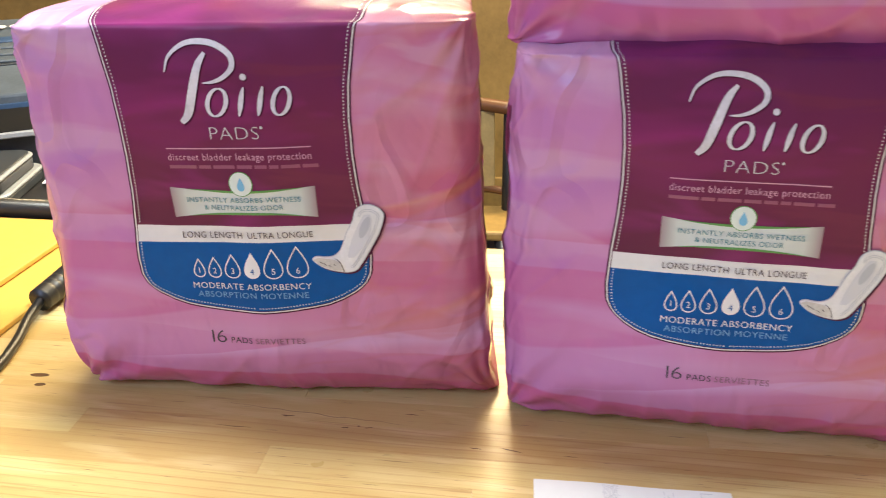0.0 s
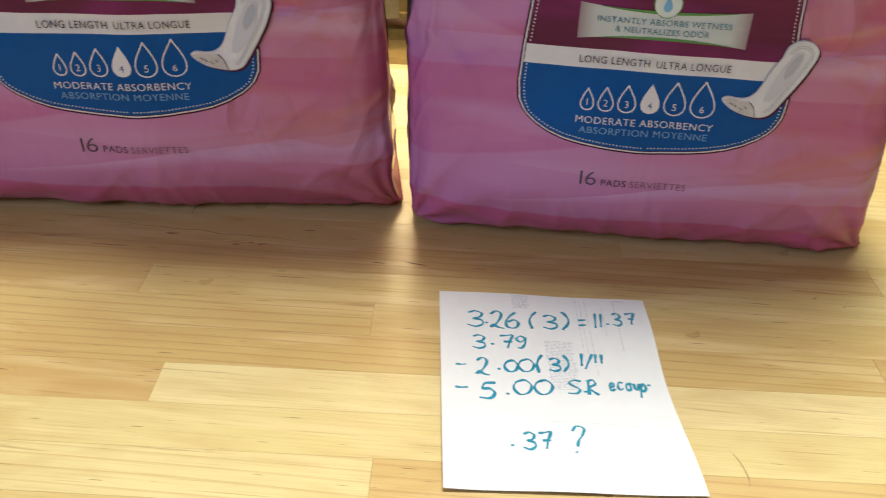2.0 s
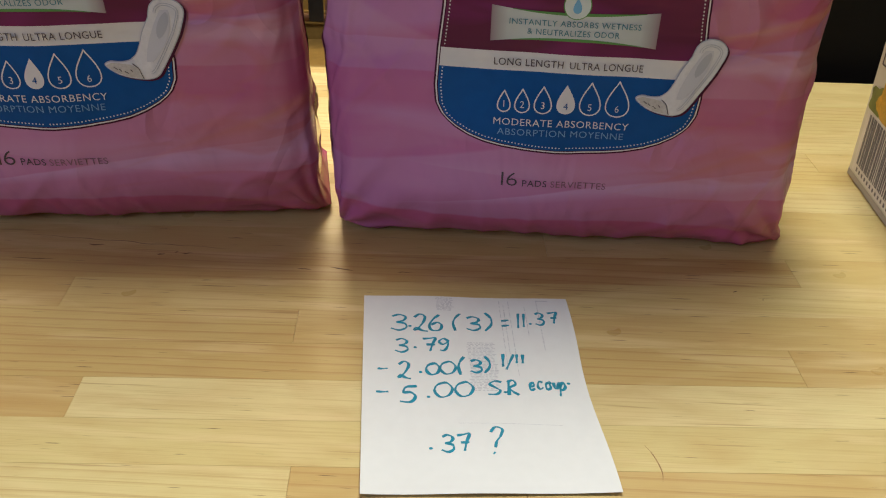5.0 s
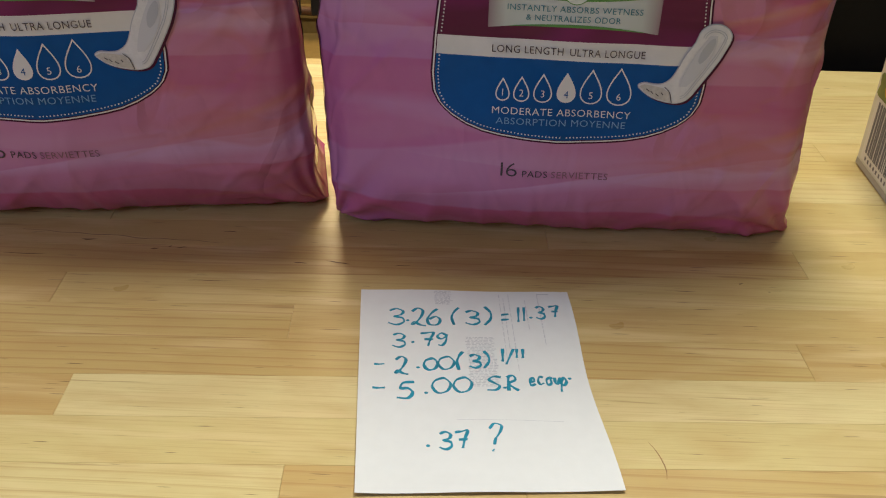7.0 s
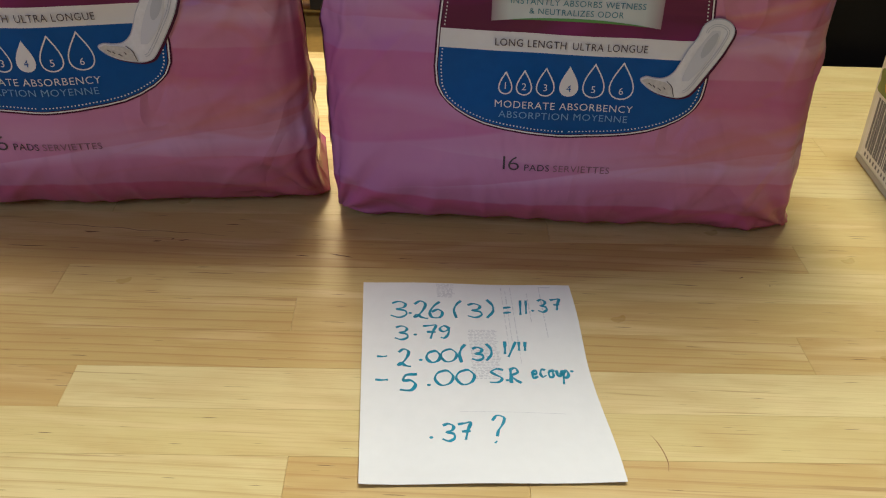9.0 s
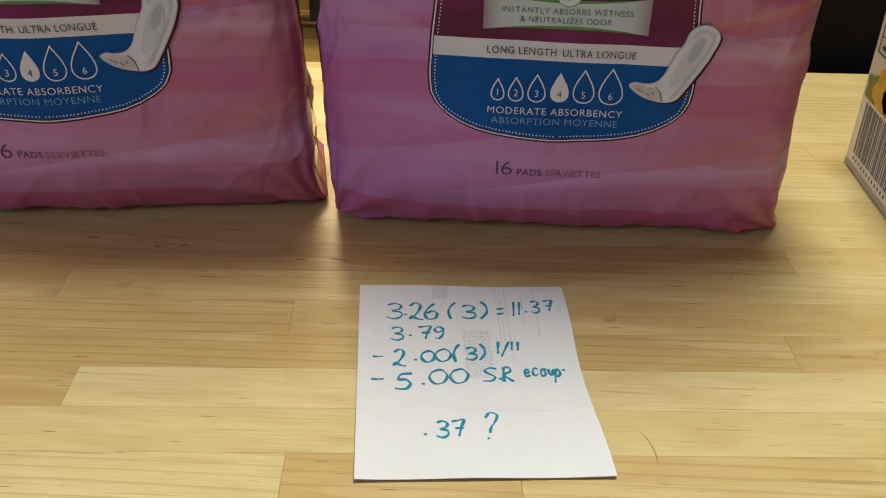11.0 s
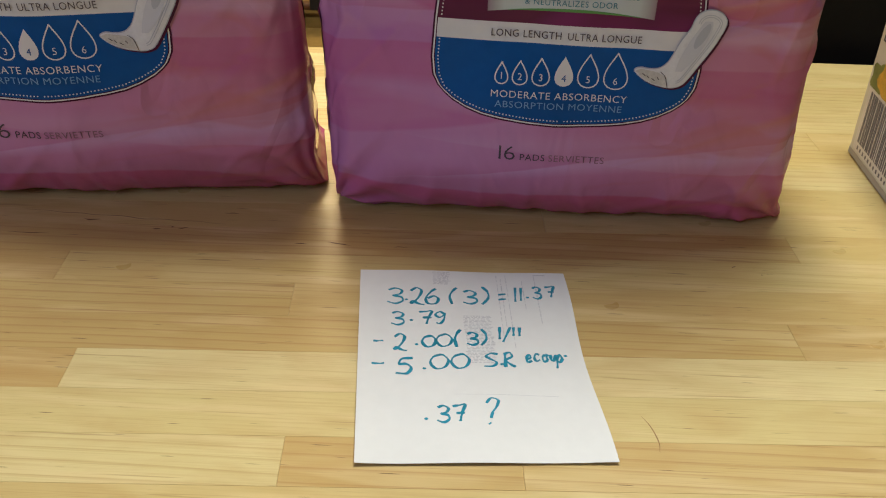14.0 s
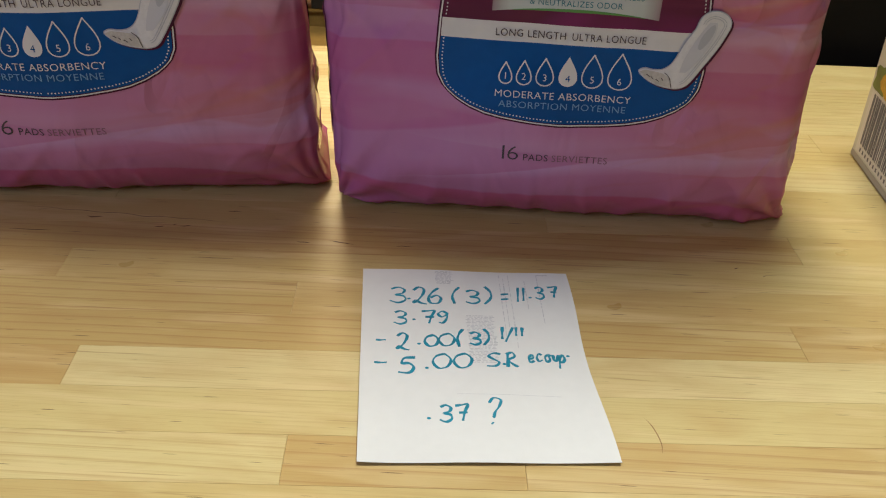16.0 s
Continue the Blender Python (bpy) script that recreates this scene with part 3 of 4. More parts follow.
def pad_package(at, scale, turn, seed, lean, ends, squash, sides, tilt, tuck, label):
    thing = new("pad_package")
    tagged(thing, label, "pad package", "packs of pads")
    skin = pack_surface(seed, squash, sides, tilt, tuck)
    verts, faces = pack_body(skin)
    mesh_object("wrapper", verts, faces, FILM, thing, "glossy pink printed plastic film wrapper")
    ca, sa = math.cos(radians(lean)), math.sin(radians(lean))

    def printed(name, shape, mat, over, parent=None, tag=""):
        pts, fcs = shape
        out = []
        for u, v in pts:
            v = v * 1.028 + 0.0046
            v = v + u * sa / ca
            out.append(skin(u, 0.0, v, over) if v <= PACK_H else skin(u, v - PACK_H, PACK_H, over))
        ob = mesh_object(name, out, fcs, mat, thing, tag)
        if parent:
            ob.parent = parent
        return ob

    panel = printed("label_panel", rows_shape(panel_rows(FOOT, 0.335, 0.0), 84), OUTLINE, 0.00030, tag="plum and blue printed label panel")
    printed("label_border", rows_shape(panel_rows(FOOT + 0.0011, 0.335, 0.0011), 84), WHITE_INK, 0.00045, panel)
    printed("label_inner_border", rows_shape(panel_rows(FOOT + 0.0020, 0.335, 0.0020), 84), OUTLINE, 0.0006, panel)
    printed("plum_field", rows_shape(panel_rows(0.1357, 0.335, 0.0026), 84), PLUM, 0.00075, panel)
    printed("white_band", rows_shape(panel_rows(0.1242, 0.1357, 0.0026), 84), BAND, 0.00075, panel)
    printed("blue_field", rows_shape(panel_rows(FOOT + 0.0026, 0.1242, 0.0026), 84), BLUE, 0.00075, panel)

    dots = []
    foot = FOOT + 0.0045
    run, last = 0.0, (0.0, foot)
    v = foot
    while v < 0.300:
        here = (inset_width(v, 0.0045) if v > foot else 0.0, v)
        span = math.hypot(here[0] - last[0], here[1] - last[1])
        while run + span >= 0.0021:
            f = (0.0021 - run) / span
            last = (last[0] + (here[0] - last[0]) * f, last[1] + (here[1] - last[1]) * f)
            span, run = math.hypot(here[0] - last[0], here[1] - last[1]), 0.0
            if not 0.1235 < last[1] < 0.1365:
                dots += [disc(side * last[0], last[1], 0.0005, 0.0005, 6) for side in (-1, 1)]
        run, last = run + span, here
        v += 0.0002
    stitches = printed("stitch_print", joined(*dots), WHITE_INK, 0.0011, panel)
    stitches["kind"] = "stuff"

    # the maker's mark, as plain silver shapes
    sweep = smooth_line([(-0.0383, 0.2350), (-0.0345, 0.2440), (-0.0250, 0.2505), (-0.0147, 0.2520), (-0.0040, 0.2500), (0.0045, 0.2440), (0.0050, 0.2370), (-0.0010, 0.2315), (-0.0080, 0.2288), (-0.0145, 0.2283)], 8)
    n = len(sweep)
    marks = [ribbon(sweep, [0.0006 + 0.0030 * math.sin(math.pi * min(1, k / n * 1.02)) ** 0.8 for k in range(n)])]
    stem = smooth_line([(-0.0114, 0.2456), (-0.0165, 0.2380), (-0.0225, 0.2210), (-0.0265, 0.2100), (-0.0315, 0.2045)], 8)
    n = len(stem)
    marks.append(ribbon(stem, [0.0010 + 0.0046 * math.sin(math.pi * (0.08 + 0.80 * k / n)) for k in range(n)]))
    for cu, w, h, a, b in ((-0.0070, 0.0120, 0.0165, 0.0, 6.4), (0.0335, 0.0104, 0.0165, 0.0, 6.4)):
        turns = np.linspace(a, b, 26)
        line = [(cu + w / 2 * math.cos(t) + 0.24 * h / 2 * math.sin(t), 0.2167 + h / 2 * math.sin(t)) for t in turns]
        marks.append(ribbon(line, [0.0009 + 0.0019 * abs(math.cos(t)) for t in turns]))
    for cu, bend in ((0.0085, 0.0), (0.0205, 0.0)):
        line = smooth_line([(cu + 0.0024, 0.2255), (cu + 0.0006 - bend, 0.2200), (cu - 0.0008 + bend, 0.2135), (cu - 0.0020, 0.2085)], 6)
        n = len(line)
        marks.append(ribbon(line, [0.0010 + 0.0022 * math.sin(math.pi * k / (n - 1)) for k in range(n)]))
    marks.append(disc(0.0115, 0.2314, 0.0020, 0.0020, 12))
    printed("silver_mark", joined(*[([(u + 0.0008, v - 0.0007) for u, v in q[0]], q[1]) for q in marks]), OUTLINE, 0.0010, panel)
    printed("silver_mark", joined(*marks), SILVER, 0.0012, panel, "silver printed brand mark shapes")

    def words(text, left, right, base, mat, height=None, thin=0.0):
        printed("lettering", lettering(text, left, right, base, height, thin), mat, 0.0015, panel)

    words("PADS", -0.0143, 0.0172, 0.1940, SILVER, 0.0082, 0.022)
    printed("mark_dot", disc(0.0190, 0.2012, 0.0009, 0.0009, 10), SILVER, 0.0015, panel)
    printed("rule", ribbon([(-0.0454 + 0.00936 * k, 0.1882) for k in range(11)], 0.0007), PINK_INK, 0.0011, panel)
    words("discreet bladder leakage protection", -0.0452, 0.0482, 0.1806, PINK_INK, 0.0046)
    bars, x = [], -0.0452
    for w in (0.018, 0.008, 0.014, 0.010, 0.008, 0.006, 0.012, 0.010):
        bars.append(ribbon([(x, 0.1762), (x + w / 2, 0.1762), (x + w, 0.1762)], 0.0022))
        x += w + 0.0016
    printed("small_print", joined(*bars), DIM_INK, 0.0011, panel)

    rows = []
    for k in range(13):
        f = k / 12
        rows.append((0.1417 + 0.0212 * f, -0.0480, 0.0480))
    v, f = rows_shape(rows, 40)
    v = [(u, y + (0.0032 * (1 - (u / 0.0485) ** 2)) * (1 - 2 * (y - 0.1417) / 0.0212)) for u, y in v]
    plaque = printed("mint_plaque", (v, f), PLAQUE_FADE, 0.0010, panel)
    for s, base in ((1, 0.1629), (-1, 0.1417)):
        line = [(u, base - s * 0.0032 * (1 - (u / 0.0485) ** 2)) for u in np.linspace(-0.036, 0.040, 30)]
        printed("green_line", ribbon(line, [0.0003 + 0.0014 * math.sin(math.pi * k / 29) for k in range(30)]), GREEN, 0.00125, panel)
    printed("round_badge", disc(0.0005, 0.1650, 0.0080, 0.0082, 28), GREEN, 0.00135, panel)
    printed("round_badge", disc(0.0005, 0.1650, 0.0074, 0.0077, 28), PLAQUE, 0.00145, panel)
    printed("badge_drop", fan(teardrop(0.0005, 0.1604, 0.0056, 0.0090)), DROP_BLUE, 0.00155, panel)
    words("INSTANTLY ABSORBS WETNESS", -0.0375, 0.0380, 0.1526, TEAL_INK, 0.0034)
    words("& NEUTRALIZES ODOR", -0.0268, 0.0262, 0.1473, TEAL_INK, 0.0034)

    words("LONG LENGTH", -0.0451, -0.0042, 0.1275, DARK_INK, 0.0044, -0.002)
    words("ULTRA LONGUE", -0.0004, 0.0427, 0.1275, DARK_INK, 0.0044, 0.002)
    for k, (cu, w, h) in enumerate(((-0.0378, 0.0087, 0.0130), (-0.0268, 0.0100, 0.0143), (-0.0143, 0.0117, 0.0163), (-0.0005, 0.0127, 0.0182), (0.0140, 0.0140, 0.0203), (0.0303, 0.0158, 0.0218))):
        drop = teardrop(cu, 0.0993, w, h)
        if k == 3:
            printed("drop", fan(drop), WHITE_INK, 0.0011, panel)
        else:
            printed("drop", ribbon(drop + drop[:2], 0.0008), WHITE_INK, 0.0011, panel)
        printed("drop_number", lettering(str(k + 1), cu, None, 0.1022, 0.0042, 0.004), BLUE if k == 3 else WHITE_INK, 0.0013, panel)
    words("MODERATE ABSORBENCY", -0.0435, 0.0385, 0.0913, WHITE_INK, 0.0043, 0.003)
    words("ABSORPTION MOYENNE", -0.0410, 0.0361, 0.0850, PALE_BLUE, 0.0042, 0.004)

    # the picture of a folded pad that overlaps the panel's edge
    outline = smooth_line([(0.0700, 0.1385), (0.0722, 0.1452), (0.0770, 0.1487), (0.0830, 0.1486), (0.0882, 0.1455), (0.0900, 0.1405), (0.0866, 0.1305), (0.0828, 0.1235), (0.0782, 0.1160),
                           (0.0738, 0.1092), (0.0700, 0.1043), (0.0655, 0.1024), (0.0605, 0.1024), (0.0520, 0.1043), (0.0455, 0.1074), (0.0408, 0.1118), (0.0440, 0.1138), (0.0490, 0.1132),
                           (0.0545, 0.1137), (0.0590, 0.1170), (0.0620, 0.1225), (0.0650, 0.1300), (0.0700, 0.1385)], 4)

    def pad_shape(grow):
        """The outline filled in strips, drawn out or in by grow."""
        ring = []
        for k, p in enumerate(outline[:-1]):
            d = outline[k + 1] - outline[k - 1 if k else -2]
            d = d / (np.hypot(*d) + 1e-9)
            ring.append((p[0] - d[1] * grow, p[1] + d[0] * grow))
        bm = bmesh.new()
        edge = bm.faces.new([bm.verts.new((u, v, 0)) for u, v in ring])
        bmesh.ops.triangulate(bm, faces=[edge])
        bmesh.ops.subdivide_edges(bm, edges=[e for e in bm.edges if e.calc_length() > 0.004], cuts=3)
        bmesh.ops.triangulate(bm, faces=bm.faces[:])
        bm.verts.index_update()
        shape = [(w.co.x, w.co.y) for w in bm.verts], [tuple(w.index for w in f.verts) for f in bm.faces]
        bm.free()
        return shape

    printed("pad_shadow", ([(u + 0.0012, v - 0.0010) for u, v in pad_shape(0.0004)[0]], pad_shape(0.0004)[1]), OUTLINE, 0.0012, panel)
    printed("pad_picture", pad_shape(0.0004), PAD_SHADE, 0.0014, panel)
    printed("pad_picture", pad_shape(-0.0002), PAD_WHITE, 0.0017, panel, "printed picture of a folded white pad")
    toe = [(0.0412, 0.1117), (0.0445, 0.1130), (0.0500, 0.1123), (0.0555, 0.1112), (0.0590, 0.1090), (0.0600, 0.1058), (0.0605, 0.1028), (0.0520, 0.1047), (0.0455, 0.1078)]
    printed("pad_fold", fan(toe), PAD_BACK, 0.0020, panel, "printed pad's textured backing")
    printed("pad_fold_line", ribbon(smooth_line([(0.0560, 0.1120), (0.0592, 0.1090), (0.0603, 0.1056), (0.0612, 0.1028)], 5), 0.0004), DARK_INK, 0.0023, panel)
    rows = [(v, 0.0795 - 0.0130 * f - w, 0.0795 - 0.0130 * f + w) for v, f, w in ((0.1425 - 0.0300 * f, f ** 1.3, 0.0006 + 0.0046 * math.sin(math.pi * (0.06 + 0.90 * f)) ** 0.6) for f in np.linspace(0, 1, 16))]
    printed("pad_core", rows_shape(rows, 5), PAD_TINT, 0.0020, panel)
    rows = [(v, 0.0802 - 0.0060 * f - w, 0.0802 - 0.0060 * f + w) for v, f, w in ((0.1412 - 0.0150 * f, f, 0.0004 + 0.0026 * math.sin(math.pi * f) ** 0.6) for f in np.linspace(0, 1, 12))]
    printed("pad_core", rows_shape(rows, 4), PAD_SHADE, 0.0022, panel)
    for inset in (0.0028, 0.0040):
        line = [q for q in zip(outline[2:44], outline[1:43], outline[3:45])]
        lane = []
        for p, a, b in line:
            d = (b - a) / (np.hypot(*(b - a)) + 1e-9)
            lane.append((p[0] + d[1] * inset, p[1] - d[0] * inset))
        printed("pad_quilting", ribbon(lane, 0.00035), PAD_SHADE, 0.0023, panel)
    for a, b, v in ((0.0455, 0.0475, 0.1098), (0.0483, 0.0497, 0.1086), (0.0512, 0.0532, 0.1072), (0.0545, 0.0556, 0.1080)):
        printed("pad_dash", ribbon([(a, v + 0.0006), ((a + b) / 2, v), (b, v - 0.0008)], 0.0005), DARK_INK, 0.0023, panel)

    def low(text, left, right, mat, height, thin=0.0, gap=1.08):
        printed("count_print", lettering(text, left, right, 0.0492, height, thin, gap), mat, 0.0004)

    low("1", -0.0365, -0.0352, DARK_INK, 0.0100, 0.012)
    low("6", -0.0332, -0.0264, DARK_INK, 0.0100, 0.012)
    low("PADS", -0.0231, -0.0076, DARK_INK, 0.0046)
    low("SERVIETTES", -0.0052, 0.0298, GREY_INK, 0.0046)
    printed("top_count_print", lettering("16 PADS", -0.034, 0.000, PACK_H + 0.033, 0.0075), WHITE_INK, 0.0011, panel)
    printed("top_count_print", lettering("SERVIETTES", 0.002, 0.032, PACK_H + 0.033, 0.0055), PINK_INK, 0.0011, panel)

    # gathered film at both ends
    rng = random.Random(seed)
    for s in (-1, 1):
        pts, fcs, rows = [], [], 46
        for k in range(rows + 1):
            z = 0.010 + 0.105 * k / rows
            reach = 0.001 + (0.003 if s > 0 else 0.0015) * math.sin(math.pi * k / rows) + 0.002 * noise.noise(Vector((z * 60, s * 3, seed)))
            for j in range(6):
                f = j / 5
                y = 0.030 + 0.0045 * f * math.sin(z * 190 + seed) + 0.010 * noise.noise(Vector((z * 30, f, seed + s)))
                p = skin(s * PACK_W / 2, y, z)
                pts.append((p.x + s * (reach * f - 0.001), p.y, p.z - 0.006 * f))
        for k in range(rows):
            for j in range(5):
                a = k * 6 + j
                fcs.append((a, a + 1, a + 7, a + 6))
        if s in ends:
            mesh_object("end_seal", pts, fcs, CLEAR, thing, "crumpled clear plastic end seal")
        near, wide = (0.034, 0.022) if s > 0 else (0.013, 0.008)
        strip = [(near + wide * f, z) for z in np.linspace(0.055, 0.235, 40) for f in (0, 0.5, 1)]
        pts = [skin(s * PACK_W / 2, y + 0.004 * noise.noise(Vector((z * 22, seed, s))), z + (0.0 if z > 0.06 else (y - near) * 0.8), 0.0006) for y, z in strip]
        fcs = [(3 * k + j, 3 * k + j + 1, 3 * k + j + 4, 3 * k + j + 3) for k in range(39) for j in (0, 1)]
        mesh_object("end_print", pts, fcs, PLUM, thing, "dark plum printed end strip")
    thing.matrix_world = pose(*at, 0, 0, turn) @ Matrix.Scale(scale, 4)
    return thing


pad_package((-0.1676, 0.4562, 0.0), 0.942, 5.2, 1, 1.0, (1,), 1.0, (-0.003, -0.0015, 0.003, 0.008, 0.012, 0.012), 0.033, 0.019, "pink plastic-wrapped pack of pads with a plum label")
pad_package((0.1195, 0.4530, 0.0), 0.895, -0.5, 4, -1.4, (-1,), 0.97, (-0.0058, -0.003, 0.0, 0.0, 0.004, 0.0), 0.023, 0.019, "pink plastic-wrapped pack of pads underneath another pack")
pad_package((0.1330, 0.4460, 0.2405), 0.942, 0.0, 9, 0.0, (), 1.0, (0.0, 0.0, 0.0, 0.0, 0.0, 0.0), 0.0, 0.006, "pink plastic-wrapped pack of pads stacked on top of another pack")


# ---------------------------------------------------------------- the handwritten note
GLYPHS = {
    "3": [[(0.05, 0.88), (0.45, 1.0), (0.85, 0.85), (0.75, 0.62), (0.35, 0.52), (0.85, 0.42), (0.95, 0.18), (0.55, 0.0), (0.05, 0.12)]],
    "2": [[(0.05, 0.80), (0.40, 1.0), (0.75, 0.85), (0.65, 0.50), (0.30, 0.12), (0.10, 0.08), (0.25, 0.20), (0.60, 0.05), (1.0, 0.0)]],
    "6": [[(0.70, 1.0), (0.35, 0.75), (0.08, 0.35), (0.25, 0.03), (0.75, 0.05), (0.90, 0.35), (0.60, 0.52), (0.20, 0.35)]],
    "7": [[(0.0, 0.90), (0.45, 0.95), (0.95, 1.0), (0.75, 0.55), (0.60, 0.0)], [(0.30, 0.48), (0.95, 0.50)]],
    "9": [[(0.85, 0.85), (0.45, 1.0), (0.10, 0.75), (0.40, 0.52), (0.80, 0.70), (0.88, 0.90), (0.85, 0.40), (0.55, 0.02), (0.20, 0.05)]],
    "5": [[(0.95, 1.0), (0.30, 0.92), (0.18, 0.60), (0.60, 0.62), (0.90, 0.38), (0.65, 0.05), (0.0, 0.05)]],
    "0": [[(0.55, 1.0), (0.15, 0.80), (0.02, 0.40), (0.35, 0.02), (0.80, 0.15), (0.98, 0.60), (0.70, 0.95), (0.45, 0.98)]],
    "1": [[(0.60, 1.0), (0.50, 0.5), (0.40, 0.0)]],
    "/": [[(1.0, 1.0), (0.5, 0.5), (0.0, 0.0)]],
    "(": [[(0.95, 1.0), (0.35, 0.75), (0.05, 0.42), (0.40, 0.0)]],
    ")": [[(0.10, 1.0), (0.85, 0.70), (0.90, 0.35), (0.10, 0.0)]],
    "=": [[(0.0, 0.85), (1.0, 0.95)], [(0.0, 0.1), (1.0, 0.2)]],
    "-": [[(0.0, 0.5), (0.5, 0.45), (1.0, 0.6)]],
    ".": [[(0.2, 0.5), (0.8, 0.5)]],
    "S": [[(0.95, 0.92), (0.50, 1.0), (0.12, 0.78), (0.50, 0.52), (0.85, 0.30), (0.60, 0.03), (0.0, 0.02)]],
    "R": [[(0.20, 0.0), (0.18, 0.5), (0.20, 0.95)], [(0.05, 0.88), (0.55, 1.0), (0.75, 0.72), (0.25, 0.48), (0.60, 0.20), (1.0, 0.02)]],
    "e": [[(0.15, 0.45), (0.80, 0.60), (0.60, 0.98), (0.10, 0.60), (0.30, 0.05), (1.0, 0.25)]],
    "c": [[(0.90, 0.85), (0.35, 0.95), (0.08, 0.45), (0.40, 0.05), (1.0, 0.25)]],
    "o": [[(0.55, 0.95), (0.08, 0.60), (0.30, 0.05), (0.85, 0.30), (0.60, 0.95), (1.0, 0.75)]],
    "u": [[(0.05, 0.95), (0.15, 0.20), (0.55, 0.10), (0.90, 0.90), (0.95, 0.10)]],
    "p": [[(0.15, 1.0), (0.10, 0.5), (0.0, 0.0)], [(0.10, 0.75), (0.60, 1.0), (0.95, 0.70), (0.50, 0.45), (0.10, 0.55)]],
    "?": [[(0.05, 0.80), (0.40, 1.0), (0.95, 0.92), (0.80, 0.66), (0.50, 0.45), (0.38, 0.22)], [(0.22, 0.03), (0.34, 0.0)]],
}
NOTE_A = ( ('3', 16.4, -31.5, 25.3, -17.7), ('.', 26.3, -28.7, 27.3, -26.7), ('2', 28.3, -31.8, 36.4, -17.0), ('6', 36.4, -31.0, 44.4, -17.2), ('(', 49.4, -30.3, 53.4, -15.4), ('3', 56.4, -29.5, 64.4, -17.7), (')', 66.4, -29.8, 70.4, -13.9), ('=', 75.4, -26.0, 79.4, -20.1), ('1', 83.5, -27.2, 85.5, -14.3), ('1', 86.5, -26.3, 88.5, -14.4), ('.', 90.4, -24.4, 91.4, -22.5), ('3', 93.5, -24.5, 98.5, -13.7), ('7', 100.5, -22.7, 105.6, -12.9) )
NOTE_B = ( ('3', 19.8, -49.6, 26.8, -38.7), ('.', 29.8, -45.8, 30.8, -44.8), ('7', 33.9, -47.9, 40.9, -37.1), ('9', 41.9, -47.1, 47.9, -37.3) )
NOTE_C = ( ('-', 12.3, -64.4, 17.3, -61.5), ('2', 22.3, -69.6, 29.3, -56.8), ('.', 33.3, -64.9, 34.3, -63.9), ('0', 36.4, -66.0, 43.4, -57.2), ('0', 43.4, -65.2, 51.4, -55.4), ('(', 52.5, -65.4, 55.5, -51.5), ('3', 58.5, -63.6, 64.5, -53.7), (')', 65.5, -63.8, 68.5, -50.9), ('1', 74.6, -59.0, 75.6, -49.0), ('/', 76.6, -61.1, 80.6, -49.2), ('1', 81.6, -56.2, 82.6, -49.2), ('1', 84.6, -56.3, 85.6, -49.3) )
NOTE_D = ( ('-', 12.9, -81.4, 18.9, -78.5), ('5', 24.8, -86.7, 32.8, -74.9), ('.', 37.8, -83.0, 38.8, -81.1), ('0', 40.9, -82.1, 49.9, -71.3), ('0', 51.0, -81.4, 60.0, -70.6), ('S', 67.0, -79.8, 74.0, -70.0), ('.', 74.9, -79.0, 75.9, -77.1), ('R', 76.0, -80.1, 82.0, -69.3), ('e', 87.1, -76.4, 90.1, -70.5), ('c', 91.1, -75.5, 94.1, -69.5), ('o', 95.1, -75.6, 98.1, -69.7), ('u', 99.1, -74.7, 102.1, -69.8), ('p', 102.0, -79.8, 105.0, -69.8), ('.', 106.1, -70.9, 107.1, -69.9) )
NOTE_E = ( ('.', 39.9, -117.1, 40.9, -115.1), ('3', 45.0, -118.2, 51.0, -107.4), ('7', 52.0, -117.4, 58.0, -106.6), ('?', 67.1, -118.8, 73.1, -102.0) )
NOTE_ROWS = (NOTE_A, NOTE_B, NOTE_C, NOTE_D, NOTE_E)


